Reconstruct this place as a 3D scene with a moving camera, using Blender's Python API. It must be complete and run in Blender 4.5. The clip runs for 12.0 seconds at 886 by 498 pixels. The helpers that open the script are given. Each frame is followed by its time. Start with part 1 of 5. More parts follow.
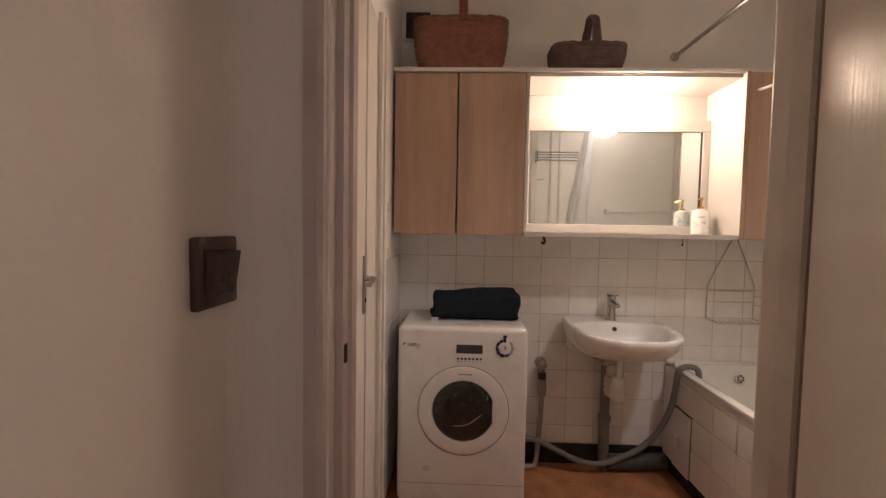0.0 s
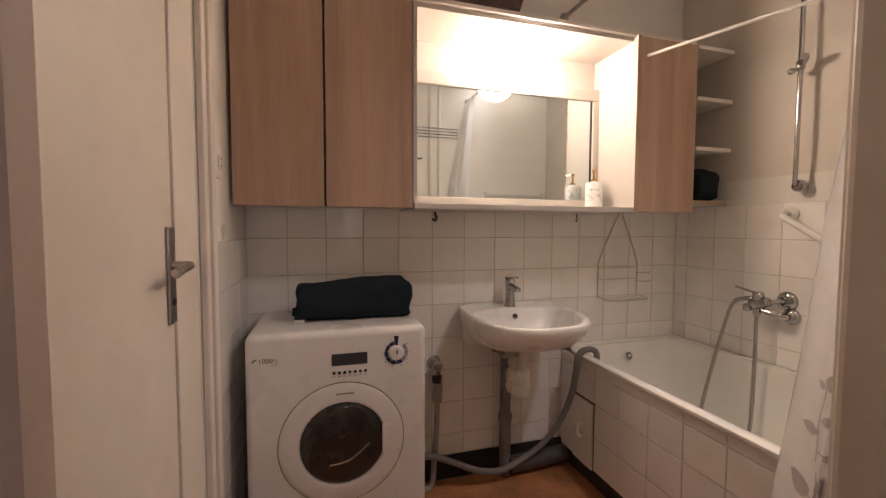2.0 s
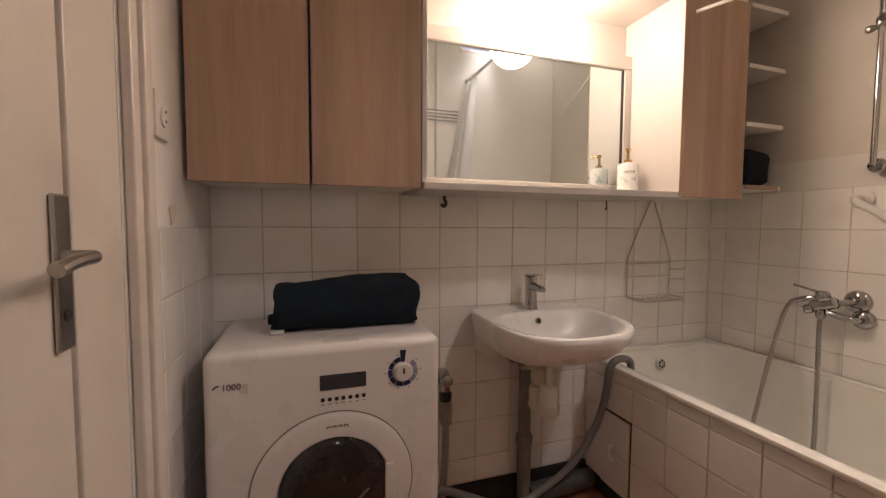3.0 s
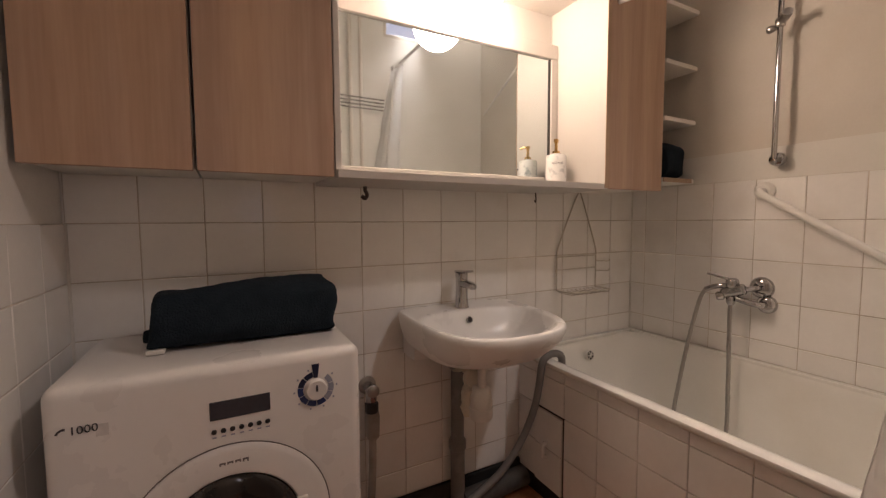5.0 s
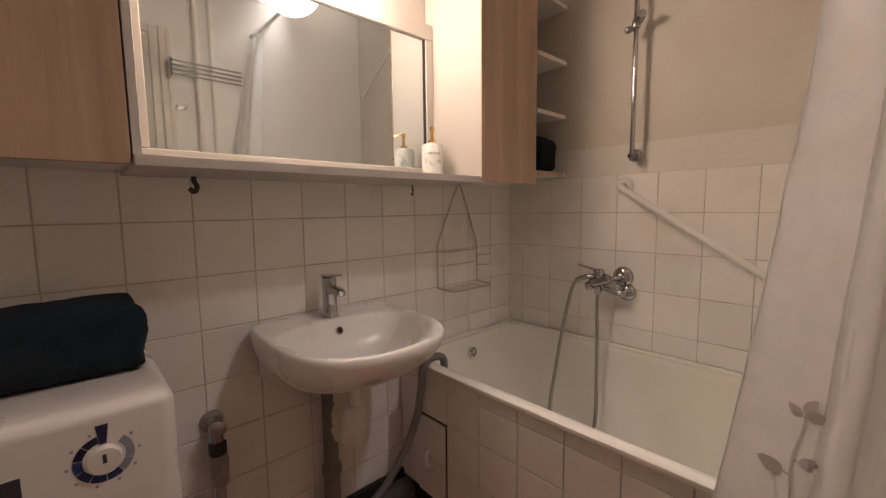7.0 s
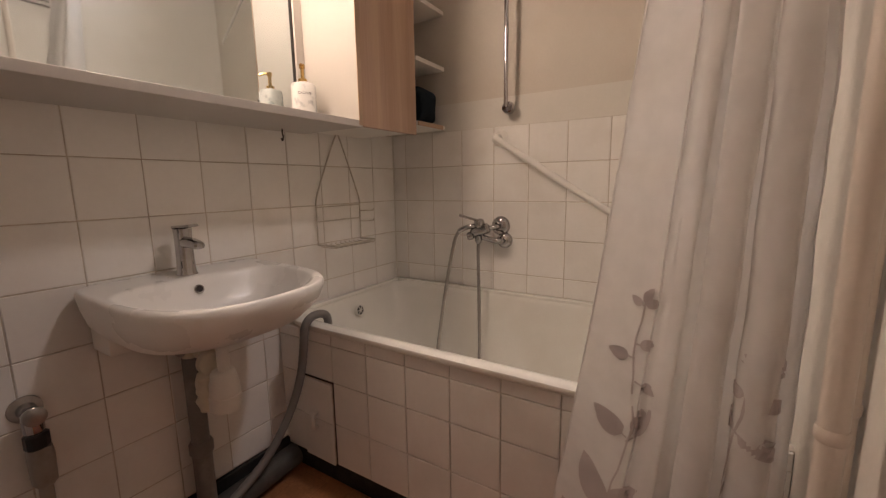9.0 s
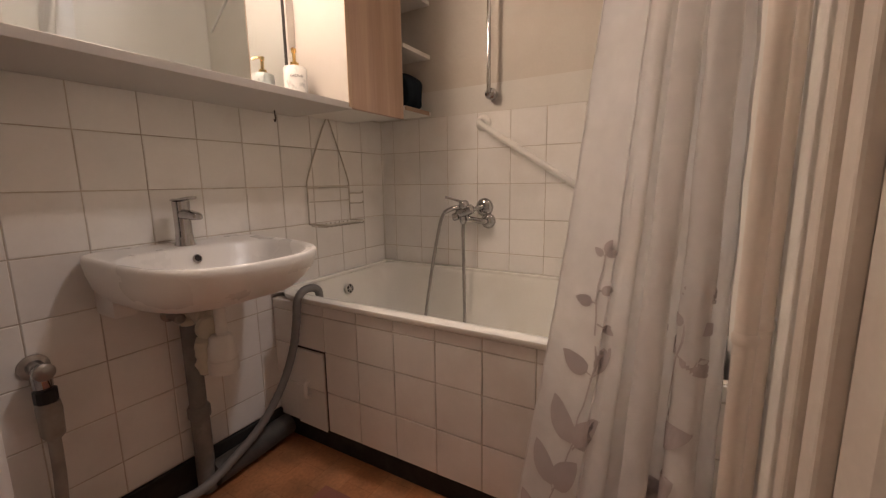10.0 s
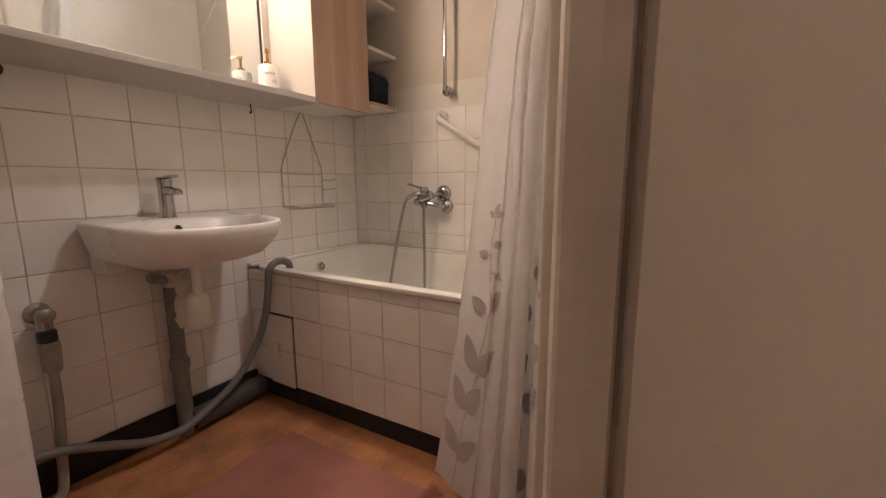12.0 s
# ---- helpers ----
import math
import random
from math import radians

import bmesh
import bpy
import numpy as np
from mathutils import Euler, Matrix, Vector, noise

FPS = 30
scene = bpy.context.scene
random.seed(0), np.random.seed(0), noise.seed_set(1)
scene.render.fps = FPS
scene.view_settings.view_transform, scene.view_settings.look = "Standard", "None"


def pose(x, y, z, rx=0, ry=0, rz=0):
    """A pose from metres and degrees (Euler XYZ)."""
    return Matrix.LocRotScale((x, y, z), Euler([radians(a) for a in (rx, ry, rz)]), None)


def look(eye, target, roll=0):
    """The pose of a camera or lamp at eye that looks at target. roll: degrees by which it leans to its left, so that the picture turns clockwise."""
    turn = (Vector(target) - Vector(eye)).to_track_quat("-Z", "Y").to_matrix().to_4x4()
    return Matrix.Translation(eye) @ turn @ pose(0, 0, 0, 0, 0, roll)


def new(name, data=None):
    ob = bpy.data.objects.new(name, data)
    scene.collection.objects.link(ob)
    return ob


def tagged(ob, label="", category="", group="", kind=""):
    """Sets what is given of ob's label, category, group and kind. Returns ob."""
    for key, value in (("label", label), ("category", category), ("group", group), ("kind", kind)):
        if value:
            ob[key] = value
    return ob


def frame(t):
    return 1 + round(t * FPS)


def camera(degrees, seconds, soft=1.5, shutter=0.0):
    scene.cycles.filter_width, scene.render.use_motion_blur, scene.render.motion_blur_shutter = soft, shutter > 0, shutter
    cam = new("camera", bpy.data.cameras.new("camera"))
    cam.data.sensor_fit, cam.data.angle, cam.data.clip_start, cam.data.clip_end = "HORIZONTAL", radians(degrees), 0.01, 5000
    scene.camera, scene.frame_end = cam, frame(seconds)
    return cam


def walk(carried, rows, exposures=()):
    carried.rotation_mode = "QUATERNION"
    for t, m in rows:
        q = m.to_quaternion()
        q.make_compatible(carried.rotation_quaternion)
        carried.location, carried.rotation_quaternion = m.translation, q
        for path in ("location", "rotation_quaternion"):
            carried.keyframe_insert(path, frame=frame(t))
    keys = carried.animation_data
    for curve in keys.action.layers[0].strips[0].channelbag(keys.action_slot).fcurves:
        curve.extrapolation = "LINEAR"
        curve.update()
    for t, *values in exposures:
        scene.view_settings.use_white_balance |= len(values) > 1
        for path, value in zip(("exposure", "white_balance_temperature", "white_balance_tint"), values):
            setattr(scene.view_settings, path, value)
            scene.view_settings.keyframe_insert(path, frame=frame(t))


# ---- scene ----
cam = camera(95.0, 12.0, soft=1.3)
PATH = [
    (0, (0.307, -2.182, 1.259), (0.239, -0.185, 1.163), 1.0),
    (0.5, (0.383, -2.192, 1.257), (0.489, -0.197, 1.159), 0.8),
    (1, (0.375, -2.121, 1.242), (0.721, -0.153, 1.142), 0.5),
    (1.5, (0.329, -1.95, 1.213), (0.826, -0.016, 1.104), 0.3),
    (2, (0.291, -1.755, 1.165), (0.858, 0.16, 1.06), 0.2),
    (2.5, (0.279, -1.575, 1.142), (0.89, 0.326, 1.033), 0.1),
    (2.7, (0.281, -1.509, 1.136), (0.9, 0.389, 1.023), 0.2),
    (4.5, (0.343, -1.35, 1.106), (1.181, 0.462, 0.981), -0.2),
    (5, (0.362, -1.342, 1.121), (1.294, 0.422, 0.985), -0.3),
    (5.5, (0.397, -1.32, 1.137), (1.425, 0.389, 0.997), -0.4),
    (6, (0.44, -1.297, 1.144), (1.577, 0.341, 0.99), -0.5),
    (6.5, (0.483, -1.268, 1.152), (1.726, 0.289, 0.98), -0.7),
    (7, (0.512, -1.255, 1.146), (1.861, 0.207, 0.947), -0.7),
    (7.2, (0.521, -1.251, 1.143), (1.915, 0.166, 0.925), -0.7),
    (8.8, (0.552, -1.247, 1.054), (2.222, -0.19, 0.746), -0.9),
    (9, (0.547, -1.257, 1.041), (2.225, -0.215, 0.728), -0.9),
    (9.5, (0.513, -1.286, 1.008), (2.208, -0.274, 0.69), -1.0),
    (10, (0.473, -1.311, 0.978), (2.179, -0.319, 0.653), -0.8),
    (10.5, (0.439, -1.354, 0.969), (2.152, -0.376, 0.64), -0.7),
    (11, (0.389, -1.419, 0.942), (2.111, -0.455, 0.616), -0.5),
    (11.5, (0.377, -1.485, 0.926), (2.092, -0.507, 0.601), -0.4),
    (12, (0.382, -1.569, 0.916), (2.091, -0.581, 0.597), -0.3),
]
walk(cam, [(t, look(eye, target, roll)) for t, eye, target, roll in PATH],
     exposures=[(0.0, 0.92), (1.5, 0.96), (2.5, 0.86), (4.5, 0.72), (7.0, 0.58), (8.8, 0.66), (10.5, 0.90), (12.0, 1.04)])

# ---- world, light, exposure ----
world = bpy.data.worlds.new("world")
scene.world = world
world.use_nodes = True
wn = world.node_tree
sky = wn.nodes.new("ShaderNodeTexSky")
sky.sky_type = "NISHITA"
sky.sun_disc = False
sky.sun_elevation = radians(18)
sky.sun_rotation = radians(200)
wn.links.new(sky.outputs["Color"], wn.nodes["Background"].inputs["Color"])
wn.nodes["Background"].inputs["Strength"].default_value = 0.06

LAMP_GLOW = 33.0
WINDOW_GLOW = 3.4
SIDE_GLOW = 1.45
TRANSOM_GLOW = 0.45

# fill lamp added in the transom opening, aimed steeply down, brighter than its pane
fill_lamp = new("light_at_transom", bpy.data.lights.new("light_at_transom", "AREA"))
fill_lamp.data.shape, fill_lamp.data.size, fill_lamp.data.size_y = "RECTANGLE", 0.31, 0.125
fill_lamp.data.energy, fill_lamp.data.color, fill_lamp.data.spread = 3.4, (0.97, 0.85, 0.83), radians(84)
fill_lamp.matrix_world = look((1.52, -1.462, 2.46), (0.70, -0.78, 0.0))

# ---- sizes of the place (metres) ----
ROOM_X, ROOM_Y, ROOM_Z = 2.128, -1.44, 2.58     # right wall, entry wall, ceiling
PITCH = 0.152                                   # tile and joint
ROW0 = 1.12                                     # a horizontal joint of the wall tiles
HALL_X0, HALL_X1, HALL_Y = -0.03, 1.35, -2.9


# ---- small mesh helpers ----
def part(name, bm, material, parent=None, label="", smooth=False):
    me = bpy.data.meshes.new(name)
    bmesh.ops.recalc_face_normals(bm, faces=bm.faces)
    bm.to_mesh(me)
    bm.free()
    me.materials.append(material)
    if smooth:
        me.polygons.foreach_set("use_smooth", [True] * len(me.polygons))
        me.set_sharp_from_angle(angle=radians(40))
    ob = new(name, me)
    if parent is not None:
        hang(ob, parent)
    if label:
        ob["label"] = label
    return ob


def base_of(ob):
    """World matrix of a thing or part, before the scene is evaluated."""
    if ob.parent is None:
        return ob.matrix_basis.copy()
    return base_of(ob.parent) @ ob.matrix_parent_inverse @ ob.matrix_basis


def hang(ob, parent):
    inverse = base_of(parent).inverted()
    ob.parent = parent
    ob.matrix_parent_inverse = inverse


def thing(name, at, label, category, group="", kind=""):
    ob = new(name)
    ob.empty_display_size = 0.1
    ob.matrix_basis = Matrix.Translation(at)
    return tagged(ob, label, category, group, kind)


def box(x0, x1, y0, y1, z0, z1, bevel=0.0, segments=1, bm=None):
    b = bmesh.new() if bm is None else bm
    made = bmesh.ops.create_cube(b, size=1.0)
    verts = made["verts"]
    bmesh.ops.scale(b, vec=(abs(x1 - x0), abs(y1 - y0), abs(z1 - z0)), verts=verts)
    bmesh.ops.translate(b, vec=((x0 + x1) / 2, (y0 + y1) / 2, (z0 + z1) / 2), verts=verts)
    if bevel:
        edges = list({e for v in verts for e in v.link_edges})
        bmesh.ops.bevel(b, geom=edges, offset=bevel, segments=segments, affect="EDGES", profile=0.5)
    return b


def frame_of(direction):
    d = Vector(direction).normalized()
    a = Vector((0, 0, 1)) if abs(d.z) < 0.9 else Vector((1, 0, 0))
    u = d.cross(a).normalized()
    return d, u, d.cross(u).normalized()


def loft(rings, close_start=True, close_end=True, bm=None):
    b = bmesh.new() if bm is None else bm
    rows = [[b.verts.new(p) for p in ring] for ring in rings]
    n = len(rows[0])
    for r0, r1 in zip(rows, rows[1:]):
        for i in range(n):
            j = (i + 1) % n
            b.faces.new((r0[i], r0[j], r1[j], r1[i]))
    if close_start:
        b.faces.new(rows[0])
    if close_end:
        b.faces.new(list(reversed(rows[-1])))
    return b


def turned(profile, at, axis=(0, 0, 1), n=24, bm=None, close=True):
    """A turned shape: (radius, height) pairs along the axis from at."""
    d, u, w = frame_of(axis)
    at = Vector(at)
    rings = [[at + d * h + (u * math.cos(2 * math.pi * i / n) + w * math.sin(2 * math.pi * i / n)) * max(r, 1e-4) for i in range(n)] for r, h in profile]
    return loft(rings, close, close, bm)


def smooth_path(points, per=6):
    pts = [Vector(p) for p in points]
    out = []
    for i in range(len(pts) - 1):
        p0, p1, p2, p3 = pts[max(i - 1, 0)], pts[i], pts[i + 1], pts[min(i + 2, len(pts) - 1)]
        for k in range(per):
            t = k / per
            out.append(0.5 * ((2 * p1) + (p2 - p0) * t + (2 * p0 - 5 * p1 + 4 * p2 - p3) * t * t + (3 * p1 - p0 - 3 * p2 + p3) * t ** 3))
    out.append(pts[-1])
    return out


def tube(points, radius, n=10, bm=None, per=6, ribs=0.0, closed=False):
    """A pipe along a smooth path; ribs makes it corrugated."""
    path = smooth_path(points, per) if per > 1 else [Vector(p) for p in points]
    rings, side = [], None
    for i, p in enumerate(path):
        d = (path[min(i + 1, len(path) - 1)] - path[max(i - 1, 0)]).normalized()
        if side is None:
            _, side, _ = frame_of(d)
        side = (side - d * side.dot(d)).normalized()
        up = d.cross(side)
        r = radius * (1 + (ribs if i % 2 else -ribs))
        rings.append([p + (side * math.cos(2 * math.pi * k / n) + up * math.sin(2 * math.pi * k / n)) * r for k in range(n)])
    return loft(rings, True, True, bm)


def outline(cx, cy, ax, ay, power, n=40, lean=None):
    """A rounded rectangle (superellipse) in plan, as (x, y) pairs."""
    out = []
    for i in range(n):
        a = 2 * math.pi * (i + 0.5) / n
        c, s = math.cos(a), math.sin(a)
        out.append((cx + ax * math.copysign(abs(c) ** (2 / power), c), cy + ay * math.copysign(abs(s) ** (2 / power), s)))
    return out


def lettering(name, text, size, m, material, parent, depth=0.0006):
    cu = bpy.data.curves.new(name, "FONT")
    cu.body, cu.size, cu.extrude, cu.align_x, cu.align_y = text, size, depth, "CENTER", "CENTER"
    cu.resolution_u = 3
    tmp = new(name + "_curve", cu)
    bpy.context.view_layer.update()
    me = bpy.data.meshes.new_from_object(tmp.evaluated_get(bpy.context.evaluated_depsgraph_get()))
    bpy.data.objects.remove(tmp)
    me.transform(m)
    me.materials.clear()
    me.materials.append(material)
    ob = new(name, me)
    hang(ob, parent)
    return ob


# ---- materials ----
def material(name, color, rough=0.5, metal=0.0, vary=0.06, scale=6.0, fine=120.0, bump=0.0, bump_scale=60.0, coat=0.0, spot=None, spot_scale=3.0, spot_amount=0.5, random=0.0, spec=0.5, stretch=(1, 1, 1)):
    """A painted, glazed or moulded surface: colour with coarse and fine variation, stains and relief."""
    m = bpy.data.materials.new(name)
    m.use_nodes = True
    nt = m.node_tree
    b = nt.nodes["Principled BSDF"]
    link = nt.links.new
    co = nt.nodes.new("ShaderNodeTexCoord")
    n1 = nt.nodes.new("ShaderNodeTexNoise")
    n1.inputs["Scale"].default_value, n1.inputs["Detail"].default_value = scale, 5
    n2 = nt.nodes.new("ShaderNodeTexNoise")
    n2.inputs["Scale"].default_value, n2.inputs["Detail"].default_value = fine, 3
    geo = nt.nodes.new("ShaderNodeNewGeometry")
    for n in (n1, n2):
        link(geo.outputs["Position"], n.inputs["Vector"])
    mix = nt.nodes.new("ShaderNodeMath")
    mix.operation = "MULTIPLY_ADD"
    link(n1.outputs["Fac"], mix.inputs[0])
    mix.inputs[1].default_value = 0.7
    fine_part = nt.nodes.new("ShaderNodeMath")
    fine_part.operation = "MULTIPLY"
    link(n2.outputs["Fac"], fine_part.inputs[0])
    fine_part.inputs[1].default_value = 0.3
    link(fine_part.outputs[0], mix.inputs[2])
    ramp = nt.nodes.new("ShaderNodeValToRGB")
    link(mix.outputs[0], ramp.inputs["Fac"])
    ramp.color_ramp.elements[0].position, ramp.color_ramp.elements[1].position = 0.3, 0.7
    ramp.color_ramp.elements[0].color = (*[c * (1 - vary) for c in color], 1)
    ramp.color_ramp.elements[1].color = (*[min(c * (1 + vary), 1) for c in color], 1)
    out = ramp.outputs["Color"]
    if spot:
        n3 = nt.nodes.new("ShaderNodeTexNoise")
        n3.inputs["Scale"].default_value, n3.inputs["Detail"].default_value = spot_scale, 7
        link(geo.outputs["Position"], n3.inputs["Vector"])
        r3 = nt.nodes.new("ShaderNodeValToRGB")
        r3.color_ramp.elements[0].position, r3.color_ramp.elements[1].position = 0.52, 0.72
        r3.color_ramp.elements[0].color, r3.color_ramp.elements[1].color = (0, 0, 0, 1), (spot_amount, spot_amount, spot_amount, 1)
        link(n3.outputs["Fac"], r3.inputs["Fac"])
        mx = nt.nodes.new("ShaderNodeMixRGB")
        link(r3.outputs["Color"], mx.inputs["Fac"])
        link(out, mx.inputs["Color1"])
        mx.inputs["Color2"].default_value = (*spot, 1)
        out = mx.outputs["Color"]
    if random:
        info = nt.nodes.new("ShaderNodeObjectInfo")
        hsv = nt.nodes.new("ShaderNodeHueSaturation")
        mr = nt.nodes.new("ShaderNodeMapRange")
        link(info.outputs["Random"], mr.inputs["Value"])
        mr.inputs["To Min"].default_value, mr.inputs["To Max"].default_value = 1 - random, 1 + random
        link(mr.outputs["Result"], hsv.inputs["Value"])
        link(out, hsv.inputs["Color"])
        out = hsv.outputs["Color"]
    link(out, b.inputs["Base Color"])
    rr = nt.nodes.new("ShaderNodeMapRange")
    link(n1.outputs["Fac"], rr.inputs["Value"])
    rr.inputs["To Min"].default_value, rr.inputs["To Max"].default_value = max(rough - 0.08, 0.02), min(rough + 0.08, 1)
    link(rr.outputs["Result"], b.inputs["Roughness"])
    b.inputs["Metallic"].default_value = metal
    b.inputs["Specular IOR Level"].default_value = spec
    b.inputs["Coat Weight"].default_value = coat
    b.inputs["Coat Roughness"].default_value = 0.08
    if bump:
        n4 = nt.nodes.new("ShaderNodeTexNoise")
        n4.inputs["Scale"].default_value, n4.inputs["Detail"].default_value = bump_scale, 4
        mp = nt.nodes.new("ShaderNodeVectorMath")
        mp.operation = "MULTIPLY"
        link(geo.outputs["Position"], mp.inputs[0])
        mp.inputs[1].default_value = stretch
        link(mp.outputs[0], n4.inputs["Vector"])
        bp = nt.nodes.new("ShaderNodeBump")
        bp.inputs["Strength"].default_value, bp.inputs["Distance"].default_value = bump, 0.004
        link(n4.outputs["Fac"], bp.inputs["Height"])
        link(bp.outputs["Normal"], b.inputs["Normal"])
    return m


def grain_material(name, light, dark, rough=0.5):
    """Light oak-look laminate with grain along z."""
    m = bpy.data.materials.new(name)
    m.use_nodes = True
    nt = m.node_tree
    b = nt.nodes["Principled BSDF"]
    link = nt.links.new
    geo = nt.nodes.new("ShaderNodeNewGeometry")
    info = nt.nodes.new("ShaderNodeObjectInfo")
    shift = nt.nodes.new("ShaderNodeVectorMath")
    shift.operation = "MULTIPLY_ADD"
    link(geo.outputs["Position"], shift.inputs[0])
    shift.inputs[1].default_value = (1, 1, 0.05)
    comb = nt.nodes.new("ShaderNodeCombineXYZ")
    times = nt.nodes.new("ShaderNodeMath")
    times.operation = "MULTIPLY"
    link(info.outputs["Random"], times.inputs[0])
    times.inputs[1].default_value = 7.0
    link(times.outputs[0], comb.inputs["Z"])
    link(comb.outputs[0], shift.inputs[2])
    n1 = nt.nodes.new("ShaderNodeTexNoise")
    n1.inputs["Scale"].default_value, n1.inputs["Detail"].default_value, n1.inputs["Distortion"].default_value = 14, 6, 0.6
    n2 = nt.nodes.new("ShaderNodeTexNoise")
    n2.inputs["Scale"].default_value, n2.inputs["Detail"].default_value = 130, 4
    for n in (n1, n2):
        link(shift.outputs[0], n.inputs["Vector"])
    add = nt.nodes.new("ShaderNodeMath")
    add.operation = "MULTIPLY_ADD"
    link(n2.outputs["Fac"], add.inputs[0])
    add.inputs[1].default_value = 0.40
    link(n1.outputs["Fac"], add.inputs[2])
    ramp = nt.nodes.new("ShaderNodeValToRGB")
    ramp.color_ramp.elements[0].position, ramp.color_ramp.elements[1].position = 0.50, 0.92
    ramp.color_ramp.elements[0].color, ramp.color_ramp.elements[1].color = (*light, 1), (*dark, 1)
    link(add.outputs[0], ramp.inputs["Fac"])
    # broad honey-coloured boards within the print
    wide = nt.nodes.new("ShaderNodeTexNoise")
    wide.inputs["Scale"].default_value, wide.inputs["Detail"].default_value = 5.5, 2
    link(shift.outputs[0], wide.inputs["Vector"])
    wr = nt.nodes.new("ShaderNodeValToRGB")
    wr.color_ramp.elements[0].position, wr.color_ramp.elements[1].position = 0.44, 0.62
    wr.color_ramp.elements[0].color, wr.color_ramp.elements[1].color = (0, 0, 0, 1), (0.45, 0.45, 0.45, 1)
    link(wide.outputs["Fac"], wr.inputs["Fac"])
    tone = nt.nodes.new("ShaderNodeMixRGB")
    tone.blend_type = "MULTIPLY"
    link(wr.outputs["Color"], tone.inputs["Fac"])
    link(ramp.outputs["Color"], tone.inputs["Color1"])
    tone.inputs["Color2"].default_value = (0.96, 0.86, 0.70, 1)
    link(tone.outputs["Color"], b.inputs["Base Color"])
    b.inputs["Roughness"].default_value = rough
    bp = nt.nodes.new("ShaderNodeBump")
    bp.inputs["Strength"].default_value, bp.inputs["Distance"].default_value = 0.15, 0.001
    link(n2.outputs["Fac"], bp.inputs["Height"])
    link(bp.outputs["Normal"], b.inputs["Normal"])
    return m


def floor_material():
    """Worn sheet lino printed with small wooden blocks."""
    m = bpy.data.materials.new("lino")
    m.use_nodes = True
    nt = m.node_tree
    b = nt.nodes["Principled BSDF"]
    link = nt.links.new
    geo = nt.nodes.new("ShaderNodeNewGeometry")
    brick = nt.nodes.new("ShaderNodeTexBrick")
    brick.inputs["Scale"].default_value = 1.0
    brick.inputs["Brick Width"].default_value, brick.inputs["Row Height"].default_value = 0.15, 0.105
    brick.inputs["Mortar Size"].default_value, brick.inputs["Bias"].default_value = 0.0006, 0.0
    brick.inputs["Color1"].default_value = (0.42, 0.195, 0.09, 1)
    brick.inputs["Color2"].default_value = (0.38, 0.16, 0.068, 1)
    brick.inputs["Mortar"].default_value = (0.26, 0.10, 0.04, 1)
    link(geo.outputs["Position"], brick.inputs["Vector"])
    n1 = nt.nodes.new("ShaderNodeTexNoise")
    n1.inputs["Scale"].default_value, n1.inputs["Detail"].default_value = 7, 6
    n2 = nt.nodes.new("ShaderNodeTexNoise")
    n2.inputs["Scale"].default_value, n2.inputs["Detail"].default_value = 90, 3
    for n in (n1, n2):
        link(geo.outputs["Position"], n.inputs["Vector"])
    mx = nt.nodes.new("ShaderNodeMixRGB")
    mx.blend_type = "OVERLAY"
    mx.inputs["Fac"].default_value = 0.85
    link(brick.outputs["Color"], mx.inputs["Color1"])
    link(n1.outputs["Fac"], mx.inputs["Color2"])
    mx2 = nt.nodes.new("ShaderNodeMixRGB")
    mx2.blend_type = "OVERLAY"
    mx2.inputs["Fac"].default_value = 0.35
    link(mx.outputs["Color"], mx2.inputs["Color1"])
    link(n2.outputs["Fac"], mx2.inputs["Color2"])
    link(mx2.outputs["Color"], b.inputs["Base Color"])
    b.inputs["Roughness"].default_value = 0.42
    return m


def cloth_material(name, color, through_light=0.35):
    m = bpy.data.materials.new(name)
    m.use_nodes = True
    nt = m.node_tree
    link = nt.links.new
    b = nt.nodes["Principled BSDF"]
    b.inputs["Base Color"].default_value = (*color, 1)
    b.inputs["Roughness"].default_value = 0.75
    geo = nt.nodes.new("ShaderNodeNewGeometry")
    n1 = nt.nodes.new("ShaderNodeTexNoise")
    n1.inputs["Scale"].default_value, n1.inputs["Detail"].default_value = 25, 6
    link(geo.outputs["Position"], n1.inputs["Vector"])
    ramp = nt.nodes.new("ShaderNodeValToRGB")
    ramp.color_ramp.elements[0].position, ramp.color_ramp.elements[1].position = 0.3, 0.7
    ramp.color_ramp.elements[0].color = (*[c * 0.93 for c in color], 1)
    ramp.color_ramp.elements[1].color = (*color, 1)
    link(n1.outputs["Fac"], ramp.inputs["Fac"])
    link(ramp.outputs["Color"], b.inputs["Base Color"])
    bp = nt.nodes.new("ShaderNodeBump")
    bp.inputs["Strength"].default_value, bp.inputs["Distance"].default_value = 0.25, 0.004
    link(n1.outputs["Fac"], bp.inputs["Height"])
    link(bp.outputs["Normal"], b.inputs["Normal"])
    tr = nt.nodes.new("ShaderNodeBsdfTranslucent")
    link(ramp.outputs["Color"], tr.inputs["Color"])
    ms = nt.nodes.new("ShaderNodeMixShader")
    ms.inputs["Fac"].default_value = through_light
    link(b.outputs[0], ms.inputs[1])
    link(tr.outputs[0], ms.inputs[2])
    link(ms.outputs[0], nt.nodes["Material Output"].inputs["Surface"])
    return m


def glow_material(name, color, strength):
    m = bpy.data.materials.new(name)
    m.use_nodes = True
    nt = m.node_tree
    e = nt.nodes.new("ShaderNodeEmission")
    e.inputs["Color"].default_value, e.inputs["Strength"].default_value = (*color, 1), strength
    nt.links.new(e.outputs[0], nt.nodes["Material Output"].inputs["Surface"])
    return m


